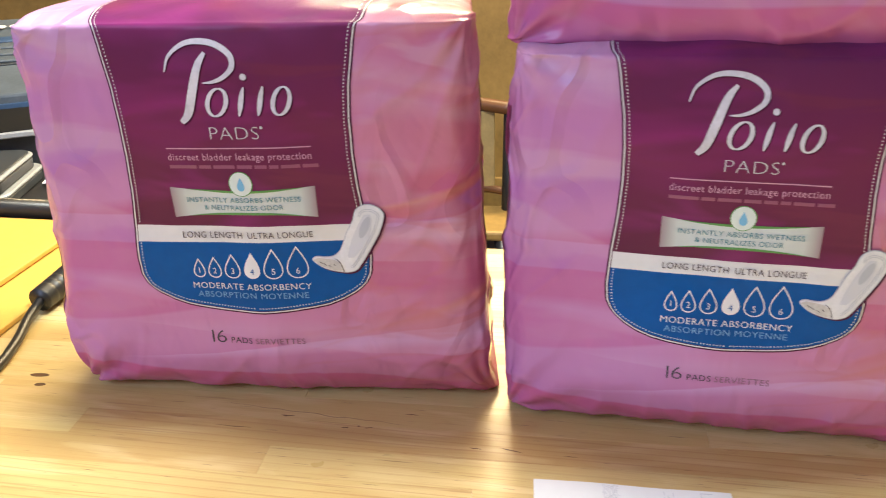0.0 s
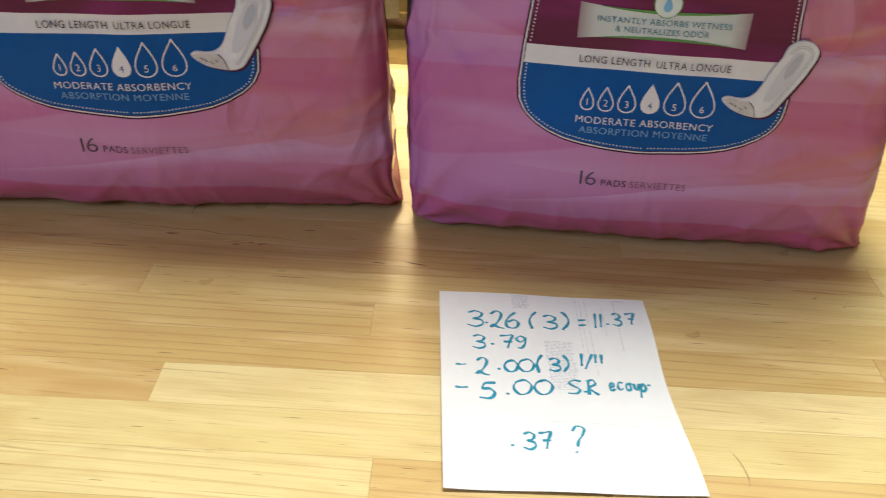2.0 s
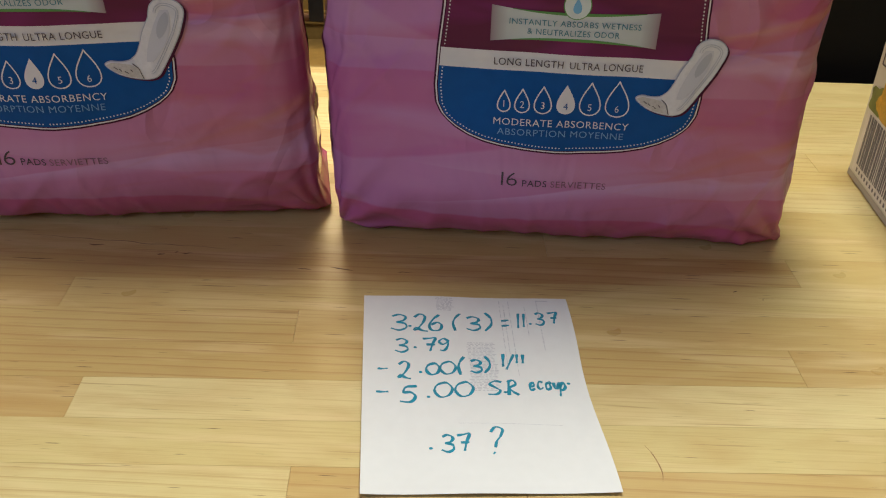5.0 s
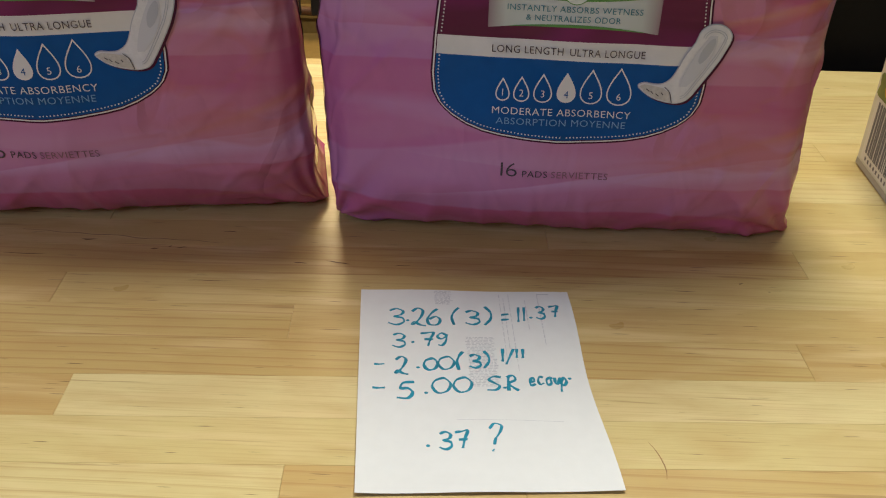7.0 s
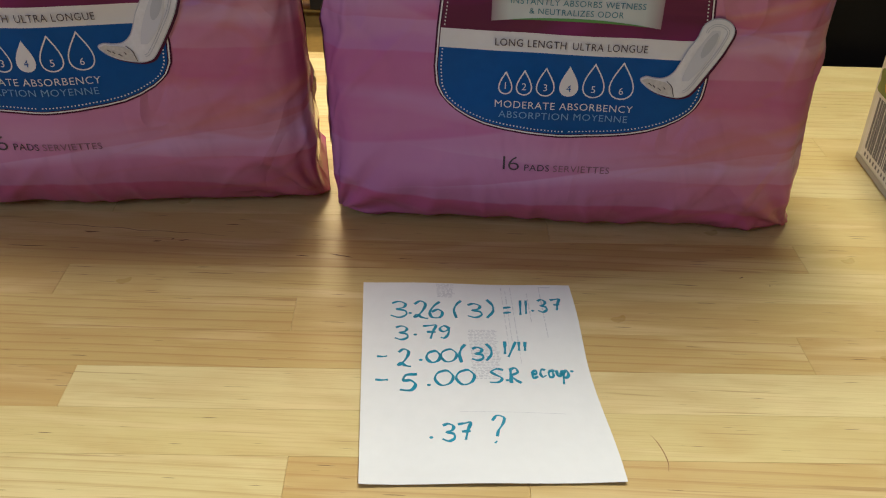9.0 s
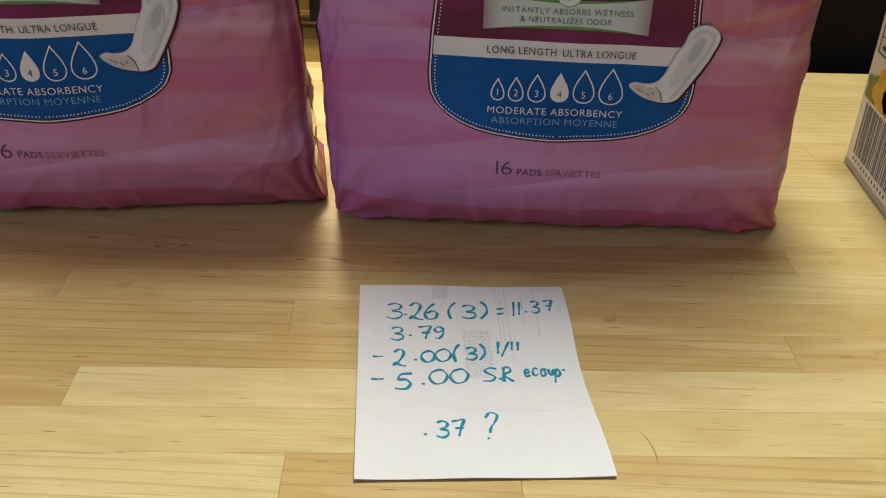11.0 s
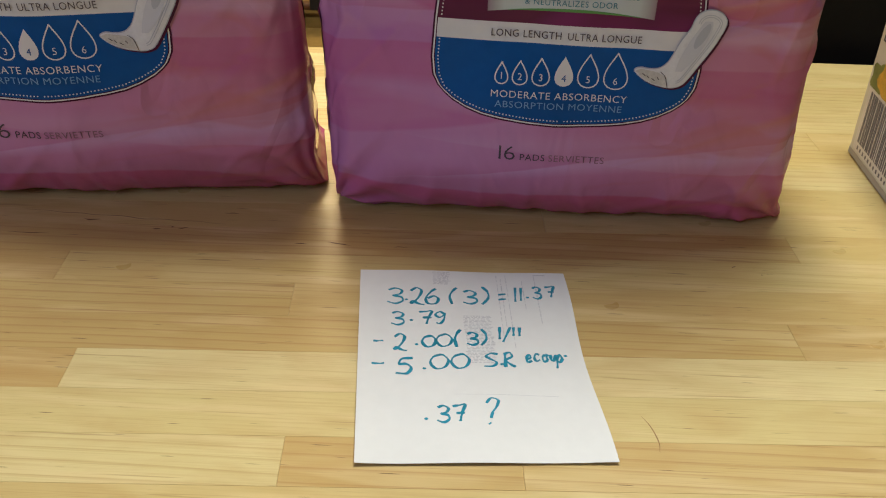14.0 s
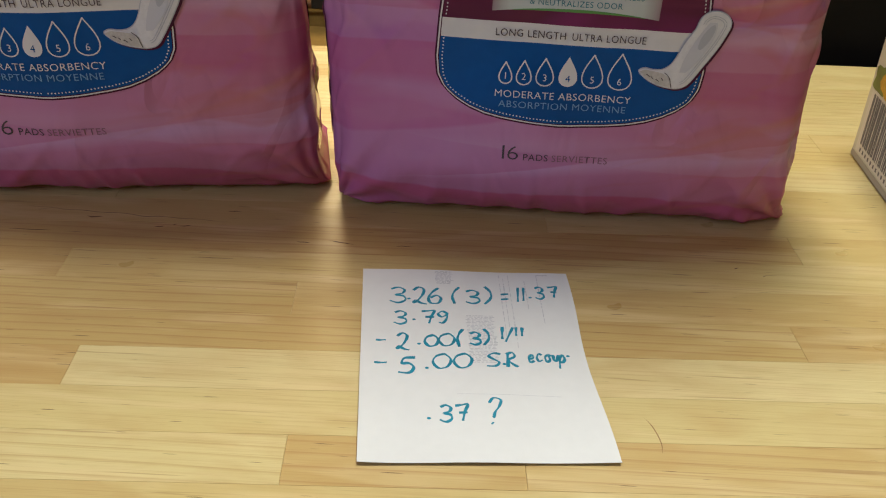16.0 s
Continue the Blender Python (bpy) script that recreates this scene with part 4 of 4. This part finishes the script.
def paper_note():
    thing = new("paper_note")
    tagged(thing, "white paper slip with sums handwritten in teal marker", "paper note")
    tl, tr, br, bl = ((0.013, 0.397), (0.125, 0.4), (0.1393, 0.2605), (0.028, 0.253))
    across, down = Vector(tr) - Vector(tl), Vector(bl) - Vector(tl)
    along = across.normalized()
    up = Vector((-along.y, along.x))

    def lift(x, y):
        q = Vector((x, y)) - Vector(tl)
        a, b = q.dot(along) / across.length, -q.dot(up) / down.length
        return 0.0007 + 0.0035 * max(0, b - 0.72) ** 1.5 + 0.0008 * max(0, a - 0.8) * max(0, b) + 0.0018 * math.exp(-a * 9) * b + 0.0006 * math.sin(5 * a + 2 * b) ** 2

    nx, ny, pts, fcs = 28, 34, [], []
    for j in range(ny + 1):
        for i in range(nx + 1):
            a, b = i / nx, j / ny
            edge = (Vector(tl) * (1 - a) + Vector(tr) * a) * (1 - b) + (Vector(bl) * (1 - a) + Vector(br) * a) * b
            if i == nx:
                edge.x -= 0.0014 * math.sin(math.pi * b) - 0.0007 * math.sin(9 * b)
            pts.append((edge.x, edge.y, lift(edge.x, edge.y)))
    for j in range(ny):
        for i in range(nx):
            a = j * (nx + 1) + i
            fcs.append((a, a + nx + 1, a + nx + 2, a + 1))
    sheet = mesh_object("sheet", pts, fcs, PAPER, thing, smooth=False)
    solid = sheet.modifiers.new("thickness", "SOLIDIFY")
    solid.thickness = 0.00018

    def onto(shape, over):
        out = []
        for mx, my in shape[0]:
            p = Vector(tl) + along * mx * 0.001 + up * my * 0.001
            out.append((p.x, p.y, lift(p.x, p.y) + over))
        return out, shape[1]

    rng = random.Random(3)
    for row in NOTE_ROWS:
        for char, x0, y0, x1, y1 in row:
            strokes = []
            if char == ".":
                strokes.append(disc((x0 + x1) / 2, (y0 + y1) / 2, 0.95, 0.8, 10))
            for points in GLYPHS[char] if char != "." else ():
                line = [(x0 + (x1 - x0) * u, y0 + (y1 - y0) * v) for u, v in points]
                line = smooth_line(line, 6) if len(line) > 2 else smooth_line([line[0], ((line[0][0] + line[1][0]) / 2, (line[0][1] + line[1][1]) / 2), line[1]], 3)
                width = rng.uniform(1.35, 1.75)
                strokes.append(ribbon(line, [width * (0.85 + 0.25 * math.sin(k * 0.5 + rng.random())) for k in range(len(line))]))
            mesh_object("pen_stroke", *onto(joined(*strokes), 0.00012), MARKER, thing)
    bars = []
    for x0, x1, y0, y1, step in ((39.5, 48.0, -1.5, -13.5, 1.0), (56.5, 70.0, -40.0, -77.0, 1.15)):
        y = y0
        while y > y1:
            x = x0 + rng.random() * 1.2 + 0.06 * (y0 - y)
            while x < x1 + 0.06 * (y0 - y):
                w = rng.uniform(0.6, 2.6)
                bars.append(ribbon([(x, y), (x + w, y)], rng.uniform(0.45, 0.75)))
                x += w + rng.uniform(0.3, 1.1)
            y -= step
    for x0, y0, y1 in ((74.5, -3, -58), (76.6, -6, -50), (79.5, -3, -62), (95.0, -3, -44), (88.0, -8, -30)):
        y = y0
        while y > y1:
            w = rng.uniform(1.0, 5.0)
            bars.append(ribbon([(x0 - 0.05 * y, y), (x0 - 0.05 * (y - w), y - w)], rng.uniform(0.25, 0.6)))
            y -= w + rng.uniform(0.3, 2.2)
    bars.append(ribbon([(95.0 + 1.6 * k, -2.6) for k in range(5)], 0.7))
    bars.append(ribbon([(53 + 6 * k, -99.5) for k in range(9)], 0.20))
    ghost = mesh_object("show_through_print", *onto(joined(*bars), 0.00006), GHOST, thing, "faint grey print showing through the paper")
    ghost["kind"] = "stuff"


paper_note()


# ---------------------------------------------------------------- carton beside the packs
def carton():
    thing = new("food_carton")
    tagged(thing, "pale printed food carton with a barcode, standing on the table", "carton")
    x0, x1, y0, y1, h = (0.3350, 0.398, 0.405, 0.567, 0.19)
    part("body", block(x0, x1, y0, y1, 0.0005, h, 0.0012), CARTON, thing)

    def flat(name, y_a, y_b, z_a, z_b, mat, over, label=""):
        return part(name, block(x0 - over, x0 - over + 0.0002, y_b, y_a, z_a, z_b), mat, thing, label)

    flat("barcode_field", y1 - 0.006, y1 - 0.078, 0.007, 0.052, WHITE_INK, 0.0003, "white barcode panel")
    rng = random.Random(11)
    y = y1 - 0.011
    while y > y1 - 0.074:
        w = rng.choice((0.0007, 0.0012, 0.0018, 0.0024))
        flat("barcode_bar", y, y - w, 0.0135, 0.050, BARCODE_INK, 0.0006)
        y -= w + rng.choice((0.0007, 0.0012, 0.0018))
    y = y1 - 0.013
    while y > y1 - 0.072:
        flat("small_print", y, y - 0.0017, 0.0088, 0.0114, BARCODE_INK, 0.0006)
        y -= 0.0050
    flat("grey_edge", y1 - 0.001, y1 - 0.16, 0.0012, 0.0055, CARTON_GREY, 0.0003)
    flat("text_frame", y1 - 0.006, y1 - 0.16, 0.0830, 0.0840, DARK_INK, 0.0003)
    flat("text_frame", y1 - 0.006, y1 - 0.16, 0.0935, 0.0943, DARK_INK, 0.0003)
    flat("text_frame", y1 - 0.006, y1 - 0.007, 0.0840, h - 0.01, DARK_INK, 0.0003)
    for k in range(9):
        z = 0.0870 if k == 0 else 0.0930 + 0.0066 * k
        y = y1 - 0.012
        while y > y1 - 0.15:
            w = rng.uniform(0.004, 0.013)
            flat("text_bar", y, y - w, z, z + 0.0026, DARK_INK, 0.0006)
            y -= w + 0.0022
    # printed picture of yellow pasta and green leaves
    for name, cy, cz, r, mat in (("picture_leaf", 0.016, 0.0600, 0.012, LEAF), ("picture_food", 0.032, 0.0640, 0.016, PASTA), ("picture_food", 0.056, 0.060, 0.022, PASTA), ("picture_leaf", 0.045, 0.050, 0.012, LEAF)):
        pts = [(x0 - 0.0009 if mat is PASTA else x0 - 0.0007, y1 - cy, max(cz, 0.054))]
        for k in range(24):
            t = 2 * math.pi * k / 24
            rr = r * (1 + 0.16 * math.sin(5 * t + cy * 100))
            pts.append((pts[0][0], y1 - cy - rr * math.cos(t), max(0.0525, min(0.0815, cz + rr * 0.9 * math.sin(t)))))
        mesh_object(name, pts, [(0, k + 1, (k + 1) % 24 + 1) for k in range(24)], mat, thing)


PASTA = mottled("yellow_food_print", (0.62, 0.36, 0.02), 0.45, 160, 0.4)
LEAF = mottled("green_food_print", (0.16, 0.20, 0.04), 0.45, 120, 0.4)
carton()


# ---------------------------------------------------------------- clutter at the back
def envelope(x0, x1, y0, y1, z, turn):
    thing = new("manila_envelope")
    tagged(thing, "yellow manila envelope lying flat on the table", "envelope", "stacked envelopes")
    part("sleeve", block(x0, x1, y0, y1, z, z + 0.0052, 0.0012), MANILA, thing)
    part("flap", block(x0 + 0.02, x0 + 0.07, y0 + 0.01, y1 - 0.01, z + 0.0054, z + 0.0060, 0.0002, 1), MANILA, thing)
    thing.rotation_euler.z = radians(turn)


envelope(-0.72, -0.418, 0.400, 0.734, 0.0005, 0.0)
envelope(-0.76, -0.462, 0.420, 0.730, 0.0066, 0.4)


def power_cable():
    thing = new("power_cable")
    tagged(thing, "black power cable with a ribbed strain relief on the table", "cable")
    a, b = Vector((-0.404, 0.597, 0.016)), Vector((-0.408, 0.553, 0.0125))
    n = 19
    mesh_object("strain_relief", *tube([a.lerp(b, k / n) for k in range(n + 1)], [0.0118 - 0.0016 * k / n - (0.0016 if k % 3 == 1 and 2 < k < 14 else 0.0) for k in range(n + 1)], 16), BLACK_RUBBER, thing)
    line = smooth_line([(-0.408, 0.556, 0.0125), (-0.404, 0.530, 0.008), (-0.393, 0.495, 0.0046), (-0.385, 0.455, 0.0042), (-0.390, 0.40, 0.0042), (-0.43, 0.33, 0.0042), (-0.52, 0.28, 0.0042)], 8)
    mesh_object("cord", *tube(line, 0.0038, 10), BLACK_RUBBER, thing)


power_cable()


def rounded_slab(x0, x1, y0, y1, z0, z1, radius):
    """A flat slab whose upright corners are rounded."""
    ring = []
    for cx, cy, start in ((x1 - radius, y1 - radius, 0), (x0 + radius, y1 - radius, 90), (x0 + radius, y0 + radius, 180), (x1 - radius, y0 + radius, 270)):
        ring += [(cx + radius * math.cos(radians(start + 15 * k)), cy + radius * math.sin(radians(start + 15 * k))) for k in range(7)]
    n = len(ring)
    soft = min(0.0015, (z1 - z0) / 3)
    mx, my = (x0 + x1) / 2, (y0 + y1) / 2
    verts = []
    for z, inset in ((z0, soft), (z0 + soft, 0.0), (z1 - soft, 0.0), (z1, soft)):
        verts += [(x - math.copysign(inset, x - mx), y - math.copysign(inset, y - my), z) for x, y in ring]
    faces = [tuple(reversed(range(n))), tuple(range(3 * n, 4 * n))]
    for r in range(3):
        faces += [(r * n + k, r * n + (k + 1) % n, (r + 1) * n + (k + 1) % n, (r + 1) * n + k) for k in range(n)]
    return verts, faces


def laptop():
    thing = new("laptop")
    tagged(thing, "closed dark laptop with rounded corners and silver edges", "laptop")
    base = mesh_object("base", *rounded_slab(-0.33, 0.006, -0.125, 0.006, 0.0005, 0.012, 0.016), BLUE_GREY, thing, smooth=False)
    mesh_object("edge_trim", *rounded_slab(-0.331, 0.007, -0.126, 0.007, 0.012, 0.0165, 0.017), GREY_METAL, base, "silver edge trim", smooth=False)
    lid = mesh_object("lid", *rounded_slab(-0.331, 0.0, -0.126, 0.0, 0.0165, 0.030, 0.016), BLACK_PLASTIC, thing, smooth=False)
    mesh_object("edge_trim", *rounded_slab(-0.332, 0.001, -0.127, 0.001, 0.030, 0.0345, 0.017), GREY_METAL, lid, "silver edge trim", smooth=False)
    mesh_object("top_plate", *rounded_slab(-0.328, -0.003, -0.123, -0.003, 0.0345, 0.0362, 0.014), BLUE_GREY, lid, smooth=False)
    thing.matrix_world = pose(-0.640, 0.905, -0.007, 0, 0, 14)


laptop()


def tablet():
    thing = new("tablet")
    tagged(thing, "dark tablet with a silver rim on a grey stand", "tablet")
    mesh_object("rim", *rounded_slab(-0.25, 0.0, 0.0, 0.135, 0.046, 0.0535, 0.006), GREY_METAL, thing, "silver rim", smooth=False)
    mesh_object("glass", *rounded_slab(-0.246, -0.004, 0.004, 0.131, 0.0535, 0.0546, 0.004), GLASS_BLACK, thing, smooth=False)
    part("stand", block(-0.24, -0.002, 0.020, 0.125, 0.0005, 0.046, 0.003), BLUE_GREY, thing)
    thing.matrix_world = pose(-0.640, 0.930, -0.007, 0, 0, 32)


tablet()


def desk_console():
    thing = new("desk_console")
    tagged(thing, "blue-grey sloping desk console with white oval buttons", "console")
    bm = block(-0.42, 0.0, 0.0, 0.30, 0.0005, 0.070, 0.004)
    for v in bm.verts:
        if v.co.z > 0.04:
            v.co.z += 0.20 * v.co.y
    part("housing", bm, CONSOLE, thing)
    part("front_strip", block(-0.42, 0.001, -0.003, 0.002, 0.046, 0.058, 0.001), CONSOLE_BLUE, thing, "darker blue front strip")
    deck = mesh_object("key_deck", *rounded_slab(-0.40, -0.02, 0.105, 0.215, 0.0, 0.0022, 0.004), BLUE_GREY, thing, smooth=False)
    deck.matrix_local = pose(0, 0, 0.070, 11.3, 0, 0)
    for r in range(4):
        for c in range(11):
            key = part("key", block(-0.014, 0.014, -0.010, 0.010, 0.0, 0.004, 0.0015, 1), CONSOLE if (r + c) % 4 else CONSOLE_BLUE, thing)
            y = 0.118 + 0.026 * r
            key.matrix_local = pose(-0.045 - 0.033 * c, y, 0.0715 + 0.20 * y, 11.3, 0, 0)
    for c in range(8):
        pts, fcs = rows_shape([(0.010 * math.sin(t), -0.0075 * math.cos(t), 0.0075 * math.cos(t)) for t in np.linspace(-1.5, 1.5, 9)], 6)
        button = mesh_object("oval_button", [(u, v, 0.003) for v, u in pts] , fcs, WHITE_INK, thing, "white oval button")
        button.matrix_local = pose(-0.040 - 0.024 * c, 0.255, 0.0705 + 0.20 * 0.255, 11.3, 0, 0)
    thing.matrix_world = pose(-0.690, 1.075, -0.007, 0, 0, 33)


CONSOLE = mottled("blue_grey_plastic", (0.085, 0.105, 0.13), 0.45, 25, 0.25)
CONSOLE_BLUE = mottled("dull_blue_plastic", (0.04, 0.08, 0.16), 0.4, 25, 0.25)
desk_console()


def side_desk():
    thing = new("side_desk")
    tagged(thing, "black desk behind the table", "desk")
    part("desk_top", block(-1.6, -0.45, 0.76, 1.60, -0.032, -0.007, 0.004), BLACK_PLASTIC, thing)
    part("panel_leg", block(-1.58, -1.55, 0.79, 1.43, -0.90, -0.032), BLACK_PLASTIC, thing)
    part("panel_leg", block(-0.51, -0.48, 0.79, 1.43, -0.90, -0.032), BLACK_PLASTIC, thing)


side_desk()


def desk_bar():
    thing = new("desk_rail")
    tagged(thing, "black metal tube rail along the front of the desk", "rail")
    mesh_object("tube", *tube([(-1.02, 0.772, 0.004), (-0.75, 0.772, 0.004), (-0.50, 0.772, 0.004)], 0.0105, 14), BLACK_PLASTIC, thing)
    for x in (-0.95, -0.52):
        mesh_object("collar", *tube([(x - 0.008, 0.772, 0.004), (x + 0.008, 0.772, 0.004)], 0.0125, 14), BLACK_RUBBER, thing)


desk_bar()


def loose_papers():
    thing = new("paper_stack")
    tagged(thing, "loose white sheets lying on the black desk", "papers")
    for k in range(5):
        sheet = part("sheet", block(-0.07, 0.07, -0.10, 0.10, 0.0, 0.0012, 0.0004, 1), PAPER, thing)
        sheet.matrix_local = pose(0, 0, 0.0016 * k, 0, 0, 5 * math.sin(k * 2.1))
    thing.matrix_world = pose(-0.578, 0.985, -0.0065, 0, 0, 22)
    box = new("storage_box")
    tagged(box, "black storage box with ribbed sides", "box")
    part("body", block(-0.92, -0.54, 1.30, 1.56, -0.0065, 0.100, 0.004), BLACK_PLASTIC, box)
    part("lid", block(-0.925, -0.535, 1.295, 1.565, 0.100, 0.112, 0.003), BLACK_RUBBER, box)
    for k in range(8):
        part("rib", block(-0.92, -0.54, 1.292, 1.299, 0.006 + 0.0115 * k, 0.011 + 0.0115 * k, 0.001), BLACK_RUBBER, box)


loose_papers()


def wall_panelling():
    """Rails of the wooden back wall and a low blue bin, seen through the gap."""
    rail = tagged(part("trim", block(-2.4, 2.4, 2.485, 2.499, -0.565, -0.525, 0.004), OLIVE_WOOD), "varnished wooden wall rail", "trim", kind="structure")
    for x in (-2.1, -1.4, -0.7, 0.0, 0.7, 1.4, 2.1):
        tagged(part("trim", block(x - 0.004, x + 0.004, 2.490, 2.4995, -0.52, 1.60), BROWN_WOOD), "dark joint strip between wall panels", "trim", kind="structure")
    bin_ = new("storage_bin")
    tagged(bin_, "blue plastic bin on the floor by the wall", "bin")
    part("body", block(-0.21, 0.10, 2.16, 2.46, -0.895, -0.735, 0.01), BLUE_BIN, bin_)
    part("rim", block(-0.215, 0.105, 2.155, 2.465, -0.735, -0.720, 0.004), BLUE_BIN, bin_)


def wooden_chair():
    """A chair against the far wall: curved top rail, dark slats, turned posts, worn wooden seat."""
    thing = new("wooden_chair")
    tagged(thing, "brown wooden chair with dark slats by the back wall", "chair")
    rail = smooth_line([(-0.60, 1.985, -0.187), (-0.48, 2.012, -0.180), (-0.30, 2.012, -0.180), (-0.172, 1.985, -0.187)], 5)
    mesh_object("top_rail", *tube(rail, 0.016, 12), BROWN_WOOD, thing)
    mesh_object("lower_rail", *tube([(p[0], p[1], p[2] - 0.205) for p in rail], 0.010, 10), BROWN_WOOD, thing)
    for x in (-0.585, -0.187):
        mesh_object("back_post", *tube([(x, 1.99, -0.895), (x, 1.985, -0.44), (x, 1.992, -0.175)], [0.015, 0.018, 0.013], 10), BLACK_PLASTIC, thing)
        mesh_object("front_leg", *tube([(x, 1.845, -0.895), (x, 1.85, -0.66), (x, 1.85, -0.455)], [0.013, 0.017, 0.018], 10), BLACK_PLASTIC, thing)
        mesh_object("stretcher", *tube([(x, 1.85, -0.62), (x, 1.92, -0.62), (x, 1.985, -0.62)], 0.009, 8), BROWN_WOOD, thing)
    for k in range(6):
        x = -0.53 + 0.058 * k
        part("slat", block(x - 0.017, x + 0.017, 1.996, 2.008, -0.39, -0.195, 0.003), PALE_SLAT if k == 5 else BLACK_PLASTIC, thing)
    bm = block(-0.61, -0.165, 1.83, 2.005, -0.455, -0.432, 0.006)
    part("seat", bm, OLIVE_WOOD, thing, "worn yellowish wooden seat")
    part("apron", block(-0.585, -0.19, 1.845, 1.862, -0.515, -0.456, 0.002), BLACK_PLASTIC, thing)


PALE_SLAT = mottled("bare_wood", (0.36, 0.27, 0.12), 0.5, 20, 0.25)
wooden_chair()
BLUE_BIN = mottled("blue_plastic", (0.03, 0.14, 0.26), 0.4, 12, 0.2)
wall_panelling()


def monitor():
    thing = new("monitor")
    tagged(thing, "large black glossy flat monitor behind the table", "monitor")
    part("housing", block(0.245, 1.00, 0.765, 0.800, -0.06, 0.42, 0.006), BLACK_PLASTIC, thing)
    part("screen", block(0.262, 0.985, 0.7625, 0.7655, -0.03, 0.405, 0.001), GLASS_BLACK, thing, "black glossy screen")
    part("stand", block(0.56, 0.70, 0.775, 0.795, -0.90, -0.06, 0.004), BLACK_PLASTIC, thing)
    part("foot", block(0.42, 0.84, 0.755, 0.98, -0.90, -0.885, 0.004), BLACK_PLASTIC, thing)


monitor()
